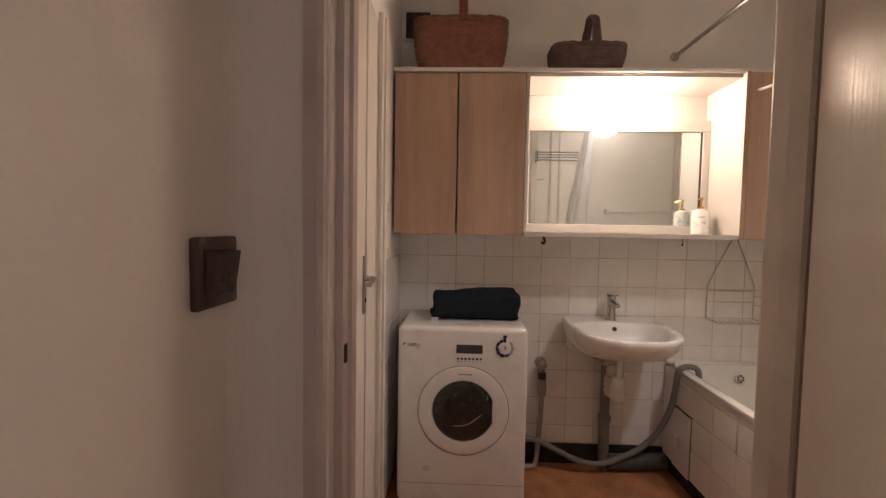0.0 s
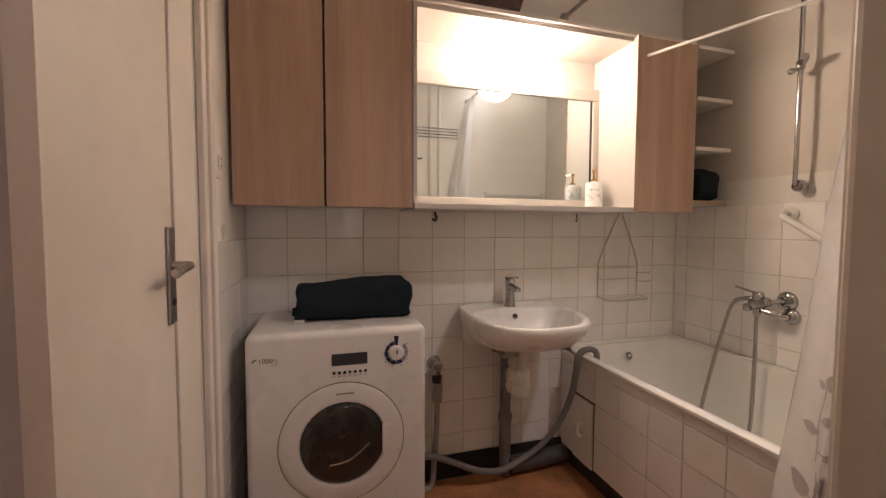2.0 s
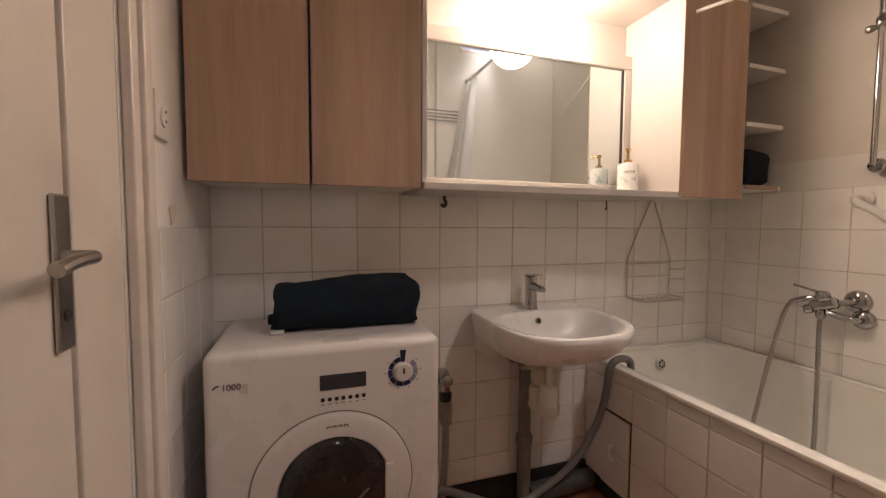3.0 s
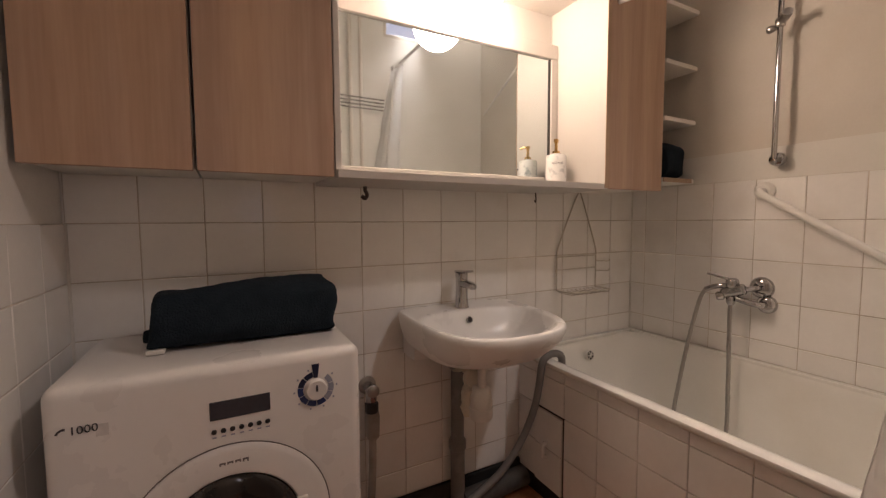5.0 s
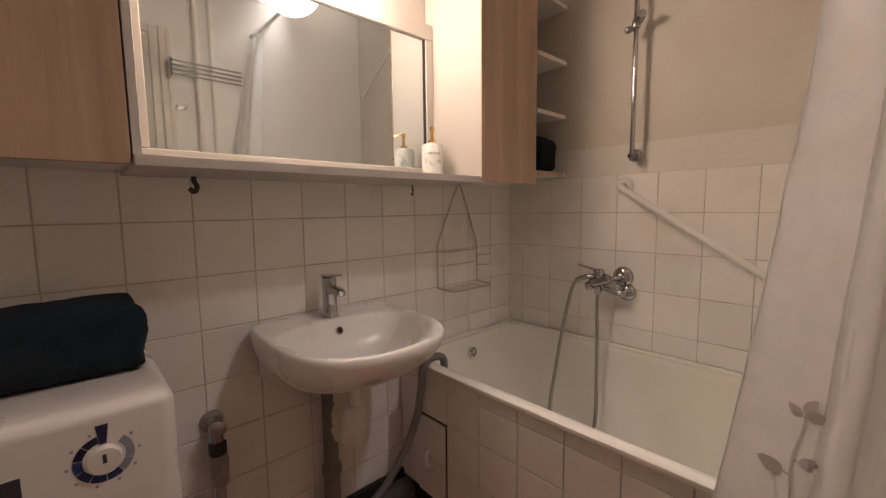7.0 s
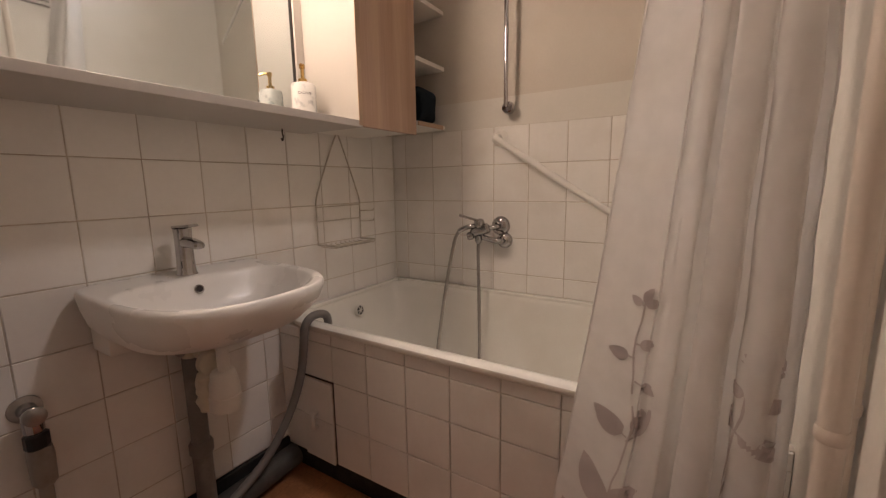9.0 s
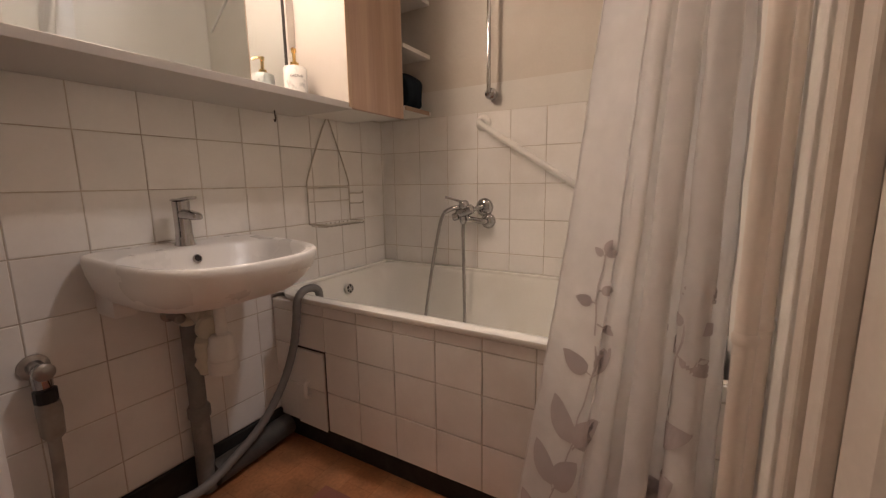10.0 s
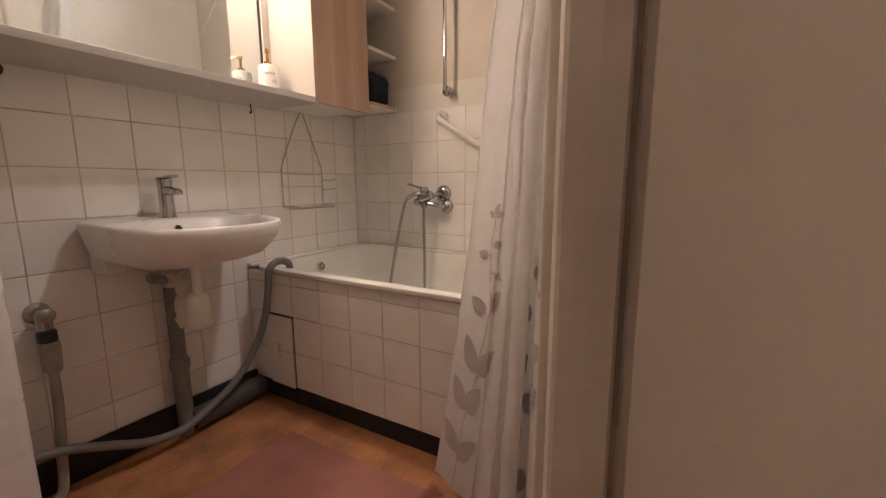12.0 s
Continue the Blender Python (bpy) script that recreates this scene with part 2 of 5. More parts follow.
def mirror_material():
    m = bpy.data.materials.new("mirror_glass")
    m.use_nodes = True
    b = m.node_tree.nodes["Principled BSDF"]
    b.inputs["Base Color"].default_value = (0.72, 0.78, 0.79, 1)
    b.inputs["Metallic"].default_value, b.inputs["Roughness"].default_value = 0.94, 0.03
    return m


M_PLASTER = material("wall_paint", (0.82, 0.79, 0.745), 0.75, vary=0.05, scale=3, bump=0.25, bump_scale=35, spot=(0.60, 0.55, 0.49), spot_scale=2.2, spot_amount=0.5)
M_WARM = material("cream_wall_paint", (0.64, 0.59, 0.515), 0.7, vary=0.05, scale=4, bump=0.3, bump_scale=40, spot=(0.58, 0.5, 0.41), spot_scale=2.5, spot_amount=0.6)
M_BAND = material("white_repaint", (0.70, 0.67, 0.61), 0.7, vary=0.04, scale=5, bump=0.3, bump_scale=40)
M_HALL = material("hall_paint", (0.66, 0.59, 0.51), 0.7, vary=0.05, scale=3, bump=0.2, bump_scale=45, spot=(0.56, 0.49, 0.41), spot_scale=1.6, spot_amount=0.5)
M_CEIL = material("ceiling_paint", (0.83, 0.81, 0.78), 0.85, bump=0.2, bump_scale=30)
M_TILE = material("white_glazed_tile", (0.85, 0.825, 0.785), 0.13, vary=0.035, scale=9, fine=70, bump=0.05, bump_scale=18, random=0.035, spot=(0.66, 0.60, 0.52), spot_scale=4, spot_amount=0.35)
M_GROUT = material("grout", (0.58, 0.51, 0.43), 0.9, vary=0.25, scale=20, bump=0.4, bump_scale=150, spot=(0.22, 0.17, 0.13), spot_scale=5, spot_amount=0.6)
M_DARKGAP = material("black_base", (0.018, 0.016, 0.015), 0.85, vary=0.4, scale=15, bump=0.6, bump_scale=60, spot=(0.07, 0.06, 0.055), spot_scale=12, spot_amount=0.4)
M_FLOOR = floor_material()
M_MAT = material("faded_red_mat", (0.33, 0.132, 0.098), 0.8, vary=0.15, scale=8, fine=200, bump=0.4, bump_scale=220)
M_DOOR = material("gloss_door_paint", (0.75, 0.695, 0.625), 0.2, vary=0.04, scale=5, bump=0.16, bump_scale=60, stretch=(1, 1, 0.06), spec=0.27, spot=(0.58, 0.51, 0.43), spot_scale=3, spot_amount=0.4)
M_JAMB = material("old_frame_paint", (0.70, 0.635, 0.57), 0.5, vary=0.07, scale=7, bump=0.2, bump_scale=30, spot=(0.5, 0.42, 0.35), spot_scale=4, spot_amount=0.6)
# frame paint darkened for the left post, its shade put into the colour
M_POST = material("shaded_frame_paint", (0.47, 0.385, 0.335), 0.7, vary=0.08, scale=7, bump=0.2, bump_scale=30, spot=(0.32, 0.26, 0.22), spot_scale=4, spot_amount=0.6)
M_CASING = material("cream_casing_paint", (0.68, 0.62, 0.55), 0.4, vary=0.05, scale=7, bump=0.2, bump_scale=30, spot=(0.56, 0.49, 0.42), spot_scale=4, spot_amount=0.5)
M_OAK = grain_material("oak_laminate", (0.53, 0.375, 0.285), (0.40, 0.265, 0.195))
M_BOARD = material("white_board", (0.78, 0.74, 0.68), 0.45, vary=0.02)
M_EDGE = material("raw_board_edge", (0.45, 0.32, 0.22), 0.7, vary=0.15)
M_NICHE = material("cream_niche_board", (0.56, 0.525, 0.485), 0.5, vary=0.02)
# near-black for gaps and holes, their shade held in the colour; mirror edge too
M_SEAM = material("dark_seam", (0.03, 0.022, 0.02), 0.8)
M_GAP = material("brown_gap_shade", (0.25, 0.19, 0.155), 0.8, vary=0.2)
M_MIRROR = mirror_material()
M_ENAMEL = material("tub_enamel", (0.83, 0.81, 0.75), 0.14, vary=0.03, scale=5, spot=(0.70, 0.66, 0.57), spot_scale=3, spot_amount=0.4)
M_CERAMIC = material("white_ceramic", (0.84, 0.815, 0.775), 0.28, vary=0.02, scale=5)
M_CHROME = material("chrome", (0.46, 0.45, 0.45), 0.07, metal=1.0, vary=0.08, scale=20)
M_STEEL = material("dull_steel", (0.42, 0.40, 0.38), 0.32, metal=1.0, vary=0.15, scale=15)
M_WHITE = material("white_appliance_paint", (0.76, 0.73, 0.70), 0.28, vary=0.02, scale=4, spot=(0.68, 0.62, 0.56), spot_scale=3, spot_amount=0.25)
M_PLASTIC = material("white_plastic", (0.74, 0.71, 0.66), 0.4, vary=0.04)
M_OLDPLASTIC = material("yellowed_plastic", (0.66, 0.60, 0.48), 0.45, vary=0.08, spot=(0.5, 0.42, 0.3), spot_scale=20)
M_GREYBODY = material("grimy_grey_plastic", (0.34, 0.30, 0.26), 0.5, vary=0.12, spot=(0.22, 0.18, 0.14), spot_scale=18)
M_PIPE = material("grey_drain_pipe", (0.20, 0.185, 0.17), 0.5, vary=0.15, scale=12, spot=(0.38, 0.34, 0.3), spot_scale=14, spot_amount=0.5)
M_DARKPIPE = material("dark_floor_pipe", (0.06, 0.055, 0.05), 0.6, vary=0.3, scale=14, spot=(0.16, 0.14, 0.12), spot_scale=12, spot_amount=0.5)
M_RUST = material("rusty_hook", (0.06, 0.04, 0.03), 0.6, vary=0.3)
M_FAINT = material("faint_sticker_residue", (0.60, 0.57, 0.55), 0.5, vary=0.1, scale=60)
M_HOSE = material("grey_hose", (0.175, 0.16, 0.148), 0.5, vary=0.1, scale=12)
M_BLACK = material("black_plastic", (0.02, 0.018, 0.018), 0.4)
M_GLASSDARK = material("dark_door_glass", (0.022, 0.021, 0.020), 0.05, vary=0.5, scale=14, coat=0.5)
M_DISPLAY = material("grey_display", (0.055, 0.055, 0.065), 0.12, vary=0.15)
M_BLUE = material("blue_print", (0.03, 0.05, 0.16), 0.5)
M_NAVY = material("dark_blue_print", (0.012, 0.016, 0.05), 0.5)
M_GREYPRINT = material("grey_print", (0.32, 0.33, 0.40), 0.5)
M_INK = material("dark_ink", (0.05, 0.045, 0.05), 0.6)
M_SILVERINK = material("grey_letters", (0.16, 0.14, 0.13), 0.4)
M_TOWEL = material("dark_teal_terry", (0.018, 0.026, 0.034), 0.95, vary=0.3, scale=20, fine=400, bump=1.0, bump_scale=230, spec=0.1)
M_SWITCH = material("brown_bakelite", (0.045, 0.022, 0.016), 0.28, vary=0.1)
M_WICKER = material("red_brown_wicker", (0.22, 0.082, 0.046), 0.6, vary=0.35, scale=30, fine=220, bump=0.5, bump_scale=160)
M_WICKER2 = material("grey_brown_wicker", (0.13, 0.085, 0.075), 0.7, vary=0.35, scale=30, fine=220, bump=0.5, bump_scale=160)
M_CURTAIN = cloth_material("curtain_cloth", (0.90, 0.88, 0.865), 0.55)
M_PRINT = cloth_material("printed_leaf", (0.66, 0.60, 0.60), 0.35)
M_PRINTDARK = cloth_material("printed_leaf_dark", (0.42, 0.36, 0.38), 0.3)
M_CREAMPIPE = material("painted_pipe", (0.74, 0.665, 0.595), 0.35, vary=0.05, bump=0.15, bump_scale=25)
M_GOLD = material("gold_pump", (0.75, 0.5, 0.2), 0.2, metal=1.0)
M_MARBLE = material("marbled_ceramic", (0.80, 0.79, 0.76), 0.25, vary=0.03, spot=(0.20, 0.23, 0.25), spot_scale=30, spot_amount=0.85)
M_WIRE = material("dull_wire", (0.56, 0.51, 0.44), 0.45, metal=0.1, vary=0.2, scale=40)
M_LAMP = glow_material("lamp_glass", (1.0, 0.765, 0.61), LAMP_GLOW)
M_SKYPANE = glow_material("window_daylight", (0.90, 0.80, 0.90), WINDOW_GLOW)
M_TRANSOM = glow_material("light_at_transom", (0.80, 0.76, 1.0), TRANSOM_GLOW)
M_SIDEPANE = glow_material("side_fill_glow", (1.0, 0.84, 0.76), SIDE_GLOW)


# ---- the setting ----
def structure(name, bm, mat, label, category):
    return tagged(part(name, bm, mat), label, category, "", "structure")


floor = structure("floor", box(-0.3, 2.4, HALL_Y - 0.1, 0.15, -0.12, 0.0), M_FLOOR, "worn brown lino floor printed with wooden blocks", "floor")
ceiling = structure("ceiling", box(-0.3, 2.4, HALL_Y - 0.1, 0.15, ROOM_Z, ROOM_Z + 0.1), M_CEIL, "plain white painted ceiling", "ceiling")
wall_north = structure("wall_north", box(-0.15, 2.3, 0.006, 0.13, 0, ROOM_Z), M_PLASTER, "washbasin wall, white tiles below grey-white paint", "wall")
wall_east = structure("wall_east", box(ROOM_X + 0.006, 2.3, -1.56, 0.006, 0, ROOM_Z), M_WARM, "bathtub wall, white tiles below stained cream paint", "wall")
part("repainted_band", box(ROOM_X + 0.002, ROOM_X + 0.0055, -1.44, 0.0, 1.272, 1.385), M_BAND, wall_east, "chalky white band of paint above the tiles")
bm = box(-0.15, -0.006, -0.62, 0.006, 0, ROOM_Z)
box(-0.15, -0.006, -1.44, -0.62, 2.04, ROOM_Z, bm=bm)
wall_west = structure("wall_west", bm, M_PLASTER, "narrow painted side wall with tiles behind the washing machine", "wall")
bm = box(-0.15, 0.10, -1.53, -1.44, 0, ROOM_Z)
box(0.885, 1.34, -1.54, -1.44, 0, ROOM_Z, bm=bm)
box(1.70, 2.128, -1.54, -1.44, 0, ROOM_Z, bm=bm)
box(1.34, 1.70, -1.54, -1.44, 0, 2.375, bm=bm)
box(1.34, 1.70, -1.54, -1.44, 2.55, ROOM_Z, bm=bm)
box(0.10, 0.885, -1.54, -1.44, 2.04, ROOM_Z, bm=bm)
wall_south = structure("wall_south", bm, M_PLASTER, "painted entry wall pierced by the doorway", "wall")
wall_return = structure("wall_hall_return", box(-0.15, 0.0665, -1.545, -1.5305, 0, ROOM_Z), M_HALL, "narrow shaded beige return of the hall wall", "wall")
# added rounding of the hall corner, shaped so the shading fades smoothly
shade_cove = [(-0.10, -1.5452), (-0.10, -1.66), (HALL_X0 - 0.0004, -1.66)] + [(0.042 - 0.0716 * math.cos(a), -1.6172 + 0.0716 * math.sin(a)) for a in [radians(9 * k) for k in range(11)]] + [(0.0664, -1.5452)]
bm = box(-0.15, HALL_X0, HALL_Y, -1.5455, 0, ROOM_Z)
loft([[(x, y, z) for x, y in shade_cove] for z in (0.0, ROOM_Z - 0.001)], bm=bm)
hall_west = structure("wall_hall_west", bm, M_HALL, "beige painted hall wall carrying a light switch", "wall")
bm = box(HALL_X1, HALL_X1 + 0.12, HALL_Y, -1.54, 0, 0.95)
box(HALL_X1, HALL_X1 + 0.12, HALL_Y, -1.54, 2.05, ROOM_Z, bm=bm)
box(HALL_X1, HALL_X1 + 0.12, -2.40, -1.54, 0.95, 2.05, bm=bm)
box(HALL_X1, HALL_X1 + 0.12, HALL_Y, -2.86, 0.95, 2.05, bm=bm)
hall_east = structure("wall_hall_east", bm, M_HALL, "plain beige painted hall wall pierced for the added side pane", "wall")
# unseen glowing pane, added to brighten the opposite hall wall
side_fill = thing("fill_window", (HALL_X1 + 0.05, -2.63, 0.95), "unseen framed side pane added as soft fill light", "window", "", "structure")
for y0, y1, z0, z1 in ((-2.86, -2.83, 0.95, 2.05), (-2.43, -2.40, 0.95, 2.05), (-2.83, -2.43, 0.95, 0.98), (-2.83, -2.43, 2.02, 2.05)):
    part("window_frame", box(HALL_X1 + 0.02, HALL_X1 + 0.08, y0, y1, z0, z1, 0.003), M_JAMB, side_fill)
part("pane", box(HALL_X1 + 0.045, HALL_X1 + 0.05, -2.83, -2.43, 0.98, 2.02), M_SIDEPANE, side_fill, "glowing pane added as fill light")
bm = box(HALL_X0 - 0.12, 0.55, HALL_Y - 0.12, HALL_Y, 0, ROOM_Z)
box(0.83, HALL_X1 + 0.12, HALL_Y - 0.12, HALL_Y, 0, ROOM_Z, bm=bm)
box(0.55, 0.83, HALL_Y - 0.12, HALL_Y, 0, 1.03, bm=bm)
box(0.55, 0.83, HALL_Y - 0.12, HALL_Y, 1.56, ROOM_Z, bm=bm)
hall_end = structure("wall_hall_end", bm, M_HALL, "beige hall end wall with a small window", "wall")


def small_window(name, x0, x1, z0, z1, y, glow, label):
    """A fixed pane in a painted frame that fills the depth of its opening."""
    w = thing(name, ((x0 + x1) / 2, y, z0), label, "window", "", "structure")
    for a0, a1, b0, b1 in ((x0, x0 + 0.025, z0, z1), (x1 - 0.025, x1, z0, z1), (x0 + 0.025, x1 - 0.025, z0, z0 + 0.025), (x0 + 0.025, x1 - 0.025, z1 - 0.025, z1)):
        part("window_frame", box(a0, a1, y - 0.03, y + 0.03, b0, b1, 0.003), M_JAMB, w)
    part("pane", box(x0 + 0.025, x1 - 0.025, y - 0.004, y + 0.001, z0 + 0.025, z1 - 0.025), glow, w, "frosted glowing pane added as fill light")


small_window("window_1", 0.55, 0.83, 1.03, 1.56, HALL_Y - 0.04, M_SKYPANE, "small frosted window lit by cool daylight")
small_window("window_2", 1.34, 1.70, 2.375, 2.55, -1.475, M_TRANSOM, "high transom window lit by cool daylight")


# entry door frame: two posts with a rebate and moulded casings
def profile_post(points, z0, z1):
    return loft([[(x, y, z0) for x, y in points], [(x, y, z1) for x, y in points]])


entry = thing("door_frame", (0.49, -1.49, 0), "old cream-painted door frame with a stepped rebate", "door frame", "", "structure")
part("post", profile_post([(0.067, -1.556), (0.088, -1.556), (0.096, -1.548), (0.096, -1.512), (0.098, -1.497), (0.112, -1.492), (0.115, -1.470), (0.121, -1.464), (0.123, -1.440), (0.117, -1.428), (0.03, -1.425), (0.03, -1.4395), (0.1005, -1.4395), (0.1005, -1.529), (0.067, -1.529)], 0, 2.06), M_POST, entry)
part("latch_hole", box(0.1120, 0.1166, -1.486, -1.476, 1.022, 1.054), M_SEAM, entry, "dark latch hole")
part("post", profile_post([(0.8845, -1.5485), (0.875, -1.548), (0.870, -1.544), (0.870, -1.528), (0.864, -1.525), (0.864, -1.519), (0.856, -1.516), (0.845, -1.490), (0.843, -1.457), (0.845, -1.451), (0.852, -1.445), (0.8845, -1.436)], 0, 2.06), M_JAMB, entry)
# two brown strips carry the shadow of the rebate step and hinge gap
part("rebate_shadow_strip", box(0.8625, 0.8658, -1.5255, -1.5195, 0.0, 2.055), M_GAP, entry, "dark strip standing for the shadow of the rebate step")
part("hinge_gap_strip", box(0.8745, 0.8845, -1.5515, -1.5488, 0.0, 2.04), M_GAP, entry, "brown strip standing for the shaded gap at the hinges")
for x0, x1, d in ((0.8865, 0.925, 0.018), (0.927, 0.958, 0.026), (0.960, 0.985, 0.012)):
    part("casing_strip", box(x0, x1, -1.4395, -1.4395 + d, 0, 2.10, 0.004, 2), M_JAMB, entry)
part("head", box(0.067, 0.93, -1.556, -1.425, 2.06, 2.10, 0.003), M_JAMB, entry)


# entry door leaf, open into the hall
def entry_leaf():
    swing = Matrix.Translation((0.886, -1.552, 0)) @ Matrix.Rotation(radians(-112), 4, "Z")
    d = new("door_1")
    d.matrix_basis = swing
    tagged(d, "open cream door leaf in streaky gloss paint", "door", "", "structure")

    def leaf_part(name, bm, mat, parent, label=""):
        bm.transform(swing)
        return part(name, bm, mat, parent, label)
    leaf_part("leaf", box(0.0, 0.745, -0.038, 0.0, 0.01, 2.03, 0.003, 2), M_DOOR, d)
    for z in (0.25, 1.75):
        leaf_part("hinge", turned([(0.007, 0), (0.008, 0.004), (0.008, 0.076), (0.007, 0.08)], (-0.002, 0.004, z), n=12), M_JAMB, d)
    plate = leaf_part("handle_plate", box(0.685, 0.72, 0.0, 0.005, 0.95, 1.15, 0.002), M_STEEL, d)
    leaf_part("handle", tube([(0.70, 0.004, 1.08), (0.70, 0.045, 1.08), (0.66, 0.05, 1.08), (0.59, 0.05, 1.075)], 0.009), M_STEEL, plate)


entry_leaf()


# closed door in the side wall
def side_door():
    d = thing("door_2", (0, -1.05, 0), "closed cream-painted door with a steel lever handle", "door", "", "structure")
    part("leaf", box(-0.05, -0.012, -1.425, -0.778, 0.008, 2.03, 0.002), M_CASING, d)
    part("gap", box(-0.06, -0.022, -0.7775, -0.7725, 0.0, 2.03), M_SEAM, d, "dark gap along the leaf")
    part("frame_board", box(-0.06, -0.008, -0.772, -0.612, 0.0, 2.06, 0.003, 2), M_CASING, d)
    for y0, y1, x1 in ((-0.611, -0.575, 0.012), (-0.574, -0.535, 0.020), (-0.534, -0.515, 0.010)):
        part("casing_strip", box(-0.0055, x1, y0, y1, 0.0, 2.08, 0.004, 2), M_CASING, d)
    plate = part("handle_plate", box(-0.0115, -0.005, -0.818, -0.782, 0.965, 1.165, 0.002), M_STEEL, d, "tall plain steel plate")
    part("handle", tube([(-0.006, -0.800, 1.085), (0.020, -0.800, 1.085), (0.028, -0.808, 1.085), (0.028, -0.85, 1.083), (0.026, -0.885, 1.076)], 0.009, per=5), M_STEEL, plate, "bent steel lever")
    part("keyhole", turned([(0.008, 0), (0.008, 0.002)], (-0.005, -0.800, 1.01), (1, 0, 0), 12), M_SEAM, plate)


side_door()


# ---- bathroom: wall cabinets ----
def oak_cabinet(x0, x1, y_front, label):
    c = thing("wall_cabinet", ((x0 + x1) / 2, 0, 1.245), label, "cabinet", "wall cabinets over the basin")
    bm = box(x0 + 0.001, x0 + 0.017, y_front + 0.019, -0.002, 1.245, 1.985)
    box(x1 - 0.017, x1 - 0.001, y_front + 0.019, -0.002, 1.245, 1.985, bm=bm)
    box(x0 + 0.017, x1 - 0.017, y_front + 0.019, -0.002, 1.245, 1.262, bm=bm)
    box(x0 + 0.017, x1 - 0.017, y_front + 0.019, -0.002, 1.969, 1.985, bm=bm)
    part("body", bm, M_BOARD, c, "white board carcass")
    part("door", box(x0 + 0.003, x1 - 0.003, y_front, y_front + 0.0175, 1.238, 1.982, 0.001), M_OAK, c, "plain oak-look door")
    return c


oak_cabinet(0.004, 0.300, -0.268, "oak-look wall cabinet above the washing machine")
oak_cabinet(0.303, 0.614, -0.274, "oak-look wall cabinet beside the lit mirror niche")
oak_cabinet(1.600, 1.912, -0.297, "oak-look wall cabinet beside the open corner shelves")
tagged(part("cabinet_top_board", box(0.002, 1.914, -0.285, -0.002, 1.986, 2.002, 0.001), M_BOARD), "long pale board lying over the wall cabinets", "board")


def mirror_niche():
    n = thing("mirror_niche", (1.1, 0, 1.245), "cream open niche with a lamp and a framed mirror", "cabinet", "wall cabinets over the basin")
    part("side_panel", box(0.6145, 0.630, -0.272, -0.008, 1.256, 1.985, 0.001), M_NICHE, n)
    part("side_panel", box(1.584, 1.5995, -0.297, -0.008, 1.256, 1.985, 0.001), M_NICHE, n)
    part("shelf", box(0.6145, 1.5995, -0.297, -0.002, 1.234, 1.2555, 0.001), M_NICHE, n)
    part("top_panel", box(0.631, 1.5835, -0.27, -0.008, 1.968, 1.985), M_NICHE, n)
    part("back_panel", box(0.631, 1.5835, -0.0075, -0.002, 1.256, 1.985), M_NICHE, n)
    part("edge_strip", box(1.582, 1.600, -0.2995, -0.2972, 1.24, 1.985), M_EDGE, n, "thin bare wood edge")


mirror_niche()


def framed_mirror():
    m = thing("mirror", (1.1, -0.03, 1.256), "wide mirror in a flat cream wooden frame", "mirror")
    part("glass", box(0.668, 1.552, -0.040, -0.034, 1.292, 1.782), M_MIRROR, m)
    for x0, x1, z0, z1 in ((0.632, 0.672, 1.2995, 1.775), (1.548, 1.583, 1.2995, 1.775), (0.632, 1.583, 1.256, 1.2985), (0.632, 1.583, 1.776, 1.832)):
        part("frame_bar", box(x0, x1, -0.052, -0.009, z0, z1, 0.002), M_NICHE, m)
    part("dark_edge", box(1.544, 1.5475, -0.046, -0.0405, 1.300, 1.775), M_SEAM, m, "black worn edge of the silvering")


framed_mirror()


def niche_lamp():
    l = thing("niche_lamp", (1.103, -0.176, 1.967), "round white glass lamp glowing warm under the niche top", "lamp")
    r, z = 0.095, 1.876
    part("globe", turned([(r * math.sin(math.pi * k / 20), z + r * math.cos(math.pi * k / 20)) for k in range(4, 21)], (1.103, -0.176, 0), n=36), M_LAMP, l, "glowing opal glass globe", True)
    part("base", turned([(0.060, 1.945), (0.064, 1.950), (0.064, 1.967)], (1.103, -0.176, 0), n=28), M_PLASTIC, l, smooth=True)
    clip = [(1.103 - 0.0975 * math.sin(a), -0.200, 1.876 + 0.0975 * math.cos(a)) for a in [radians(38 + 8 * k) for k in range(7)]]
    part("spring_clip", tube(clip, 0.0016, 6, per=1), M_STEEL, l, "thin bent wire clip holding the glass")


niche_lamp()


def corner_shelves():
    s = thing("corner_shelf", (2.02, -0.15, 1.28), "open white shelves between cabinet and wall", "shelf")
    for z in (1.276, 1.520, 1.742, 1.968):
        part("shelf", box(1.9135, 2.120, -0.300, -0.001, z, z + 0.017, 0.001), M_BOARD, s)
    part("side_panel", box(1.9125, 1.9133, -0.278, -0.002, 1.25, 1.98), M_OAK, s)
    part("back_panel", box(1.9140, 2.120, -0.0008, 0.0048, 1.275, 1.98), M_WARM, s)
    part("front_edge", box(1.9135, 2.10, -0.304, -0.3005, 1.276, 1.293), M_EDGE, s, "bare lower shelf edge")


corner_shelves()


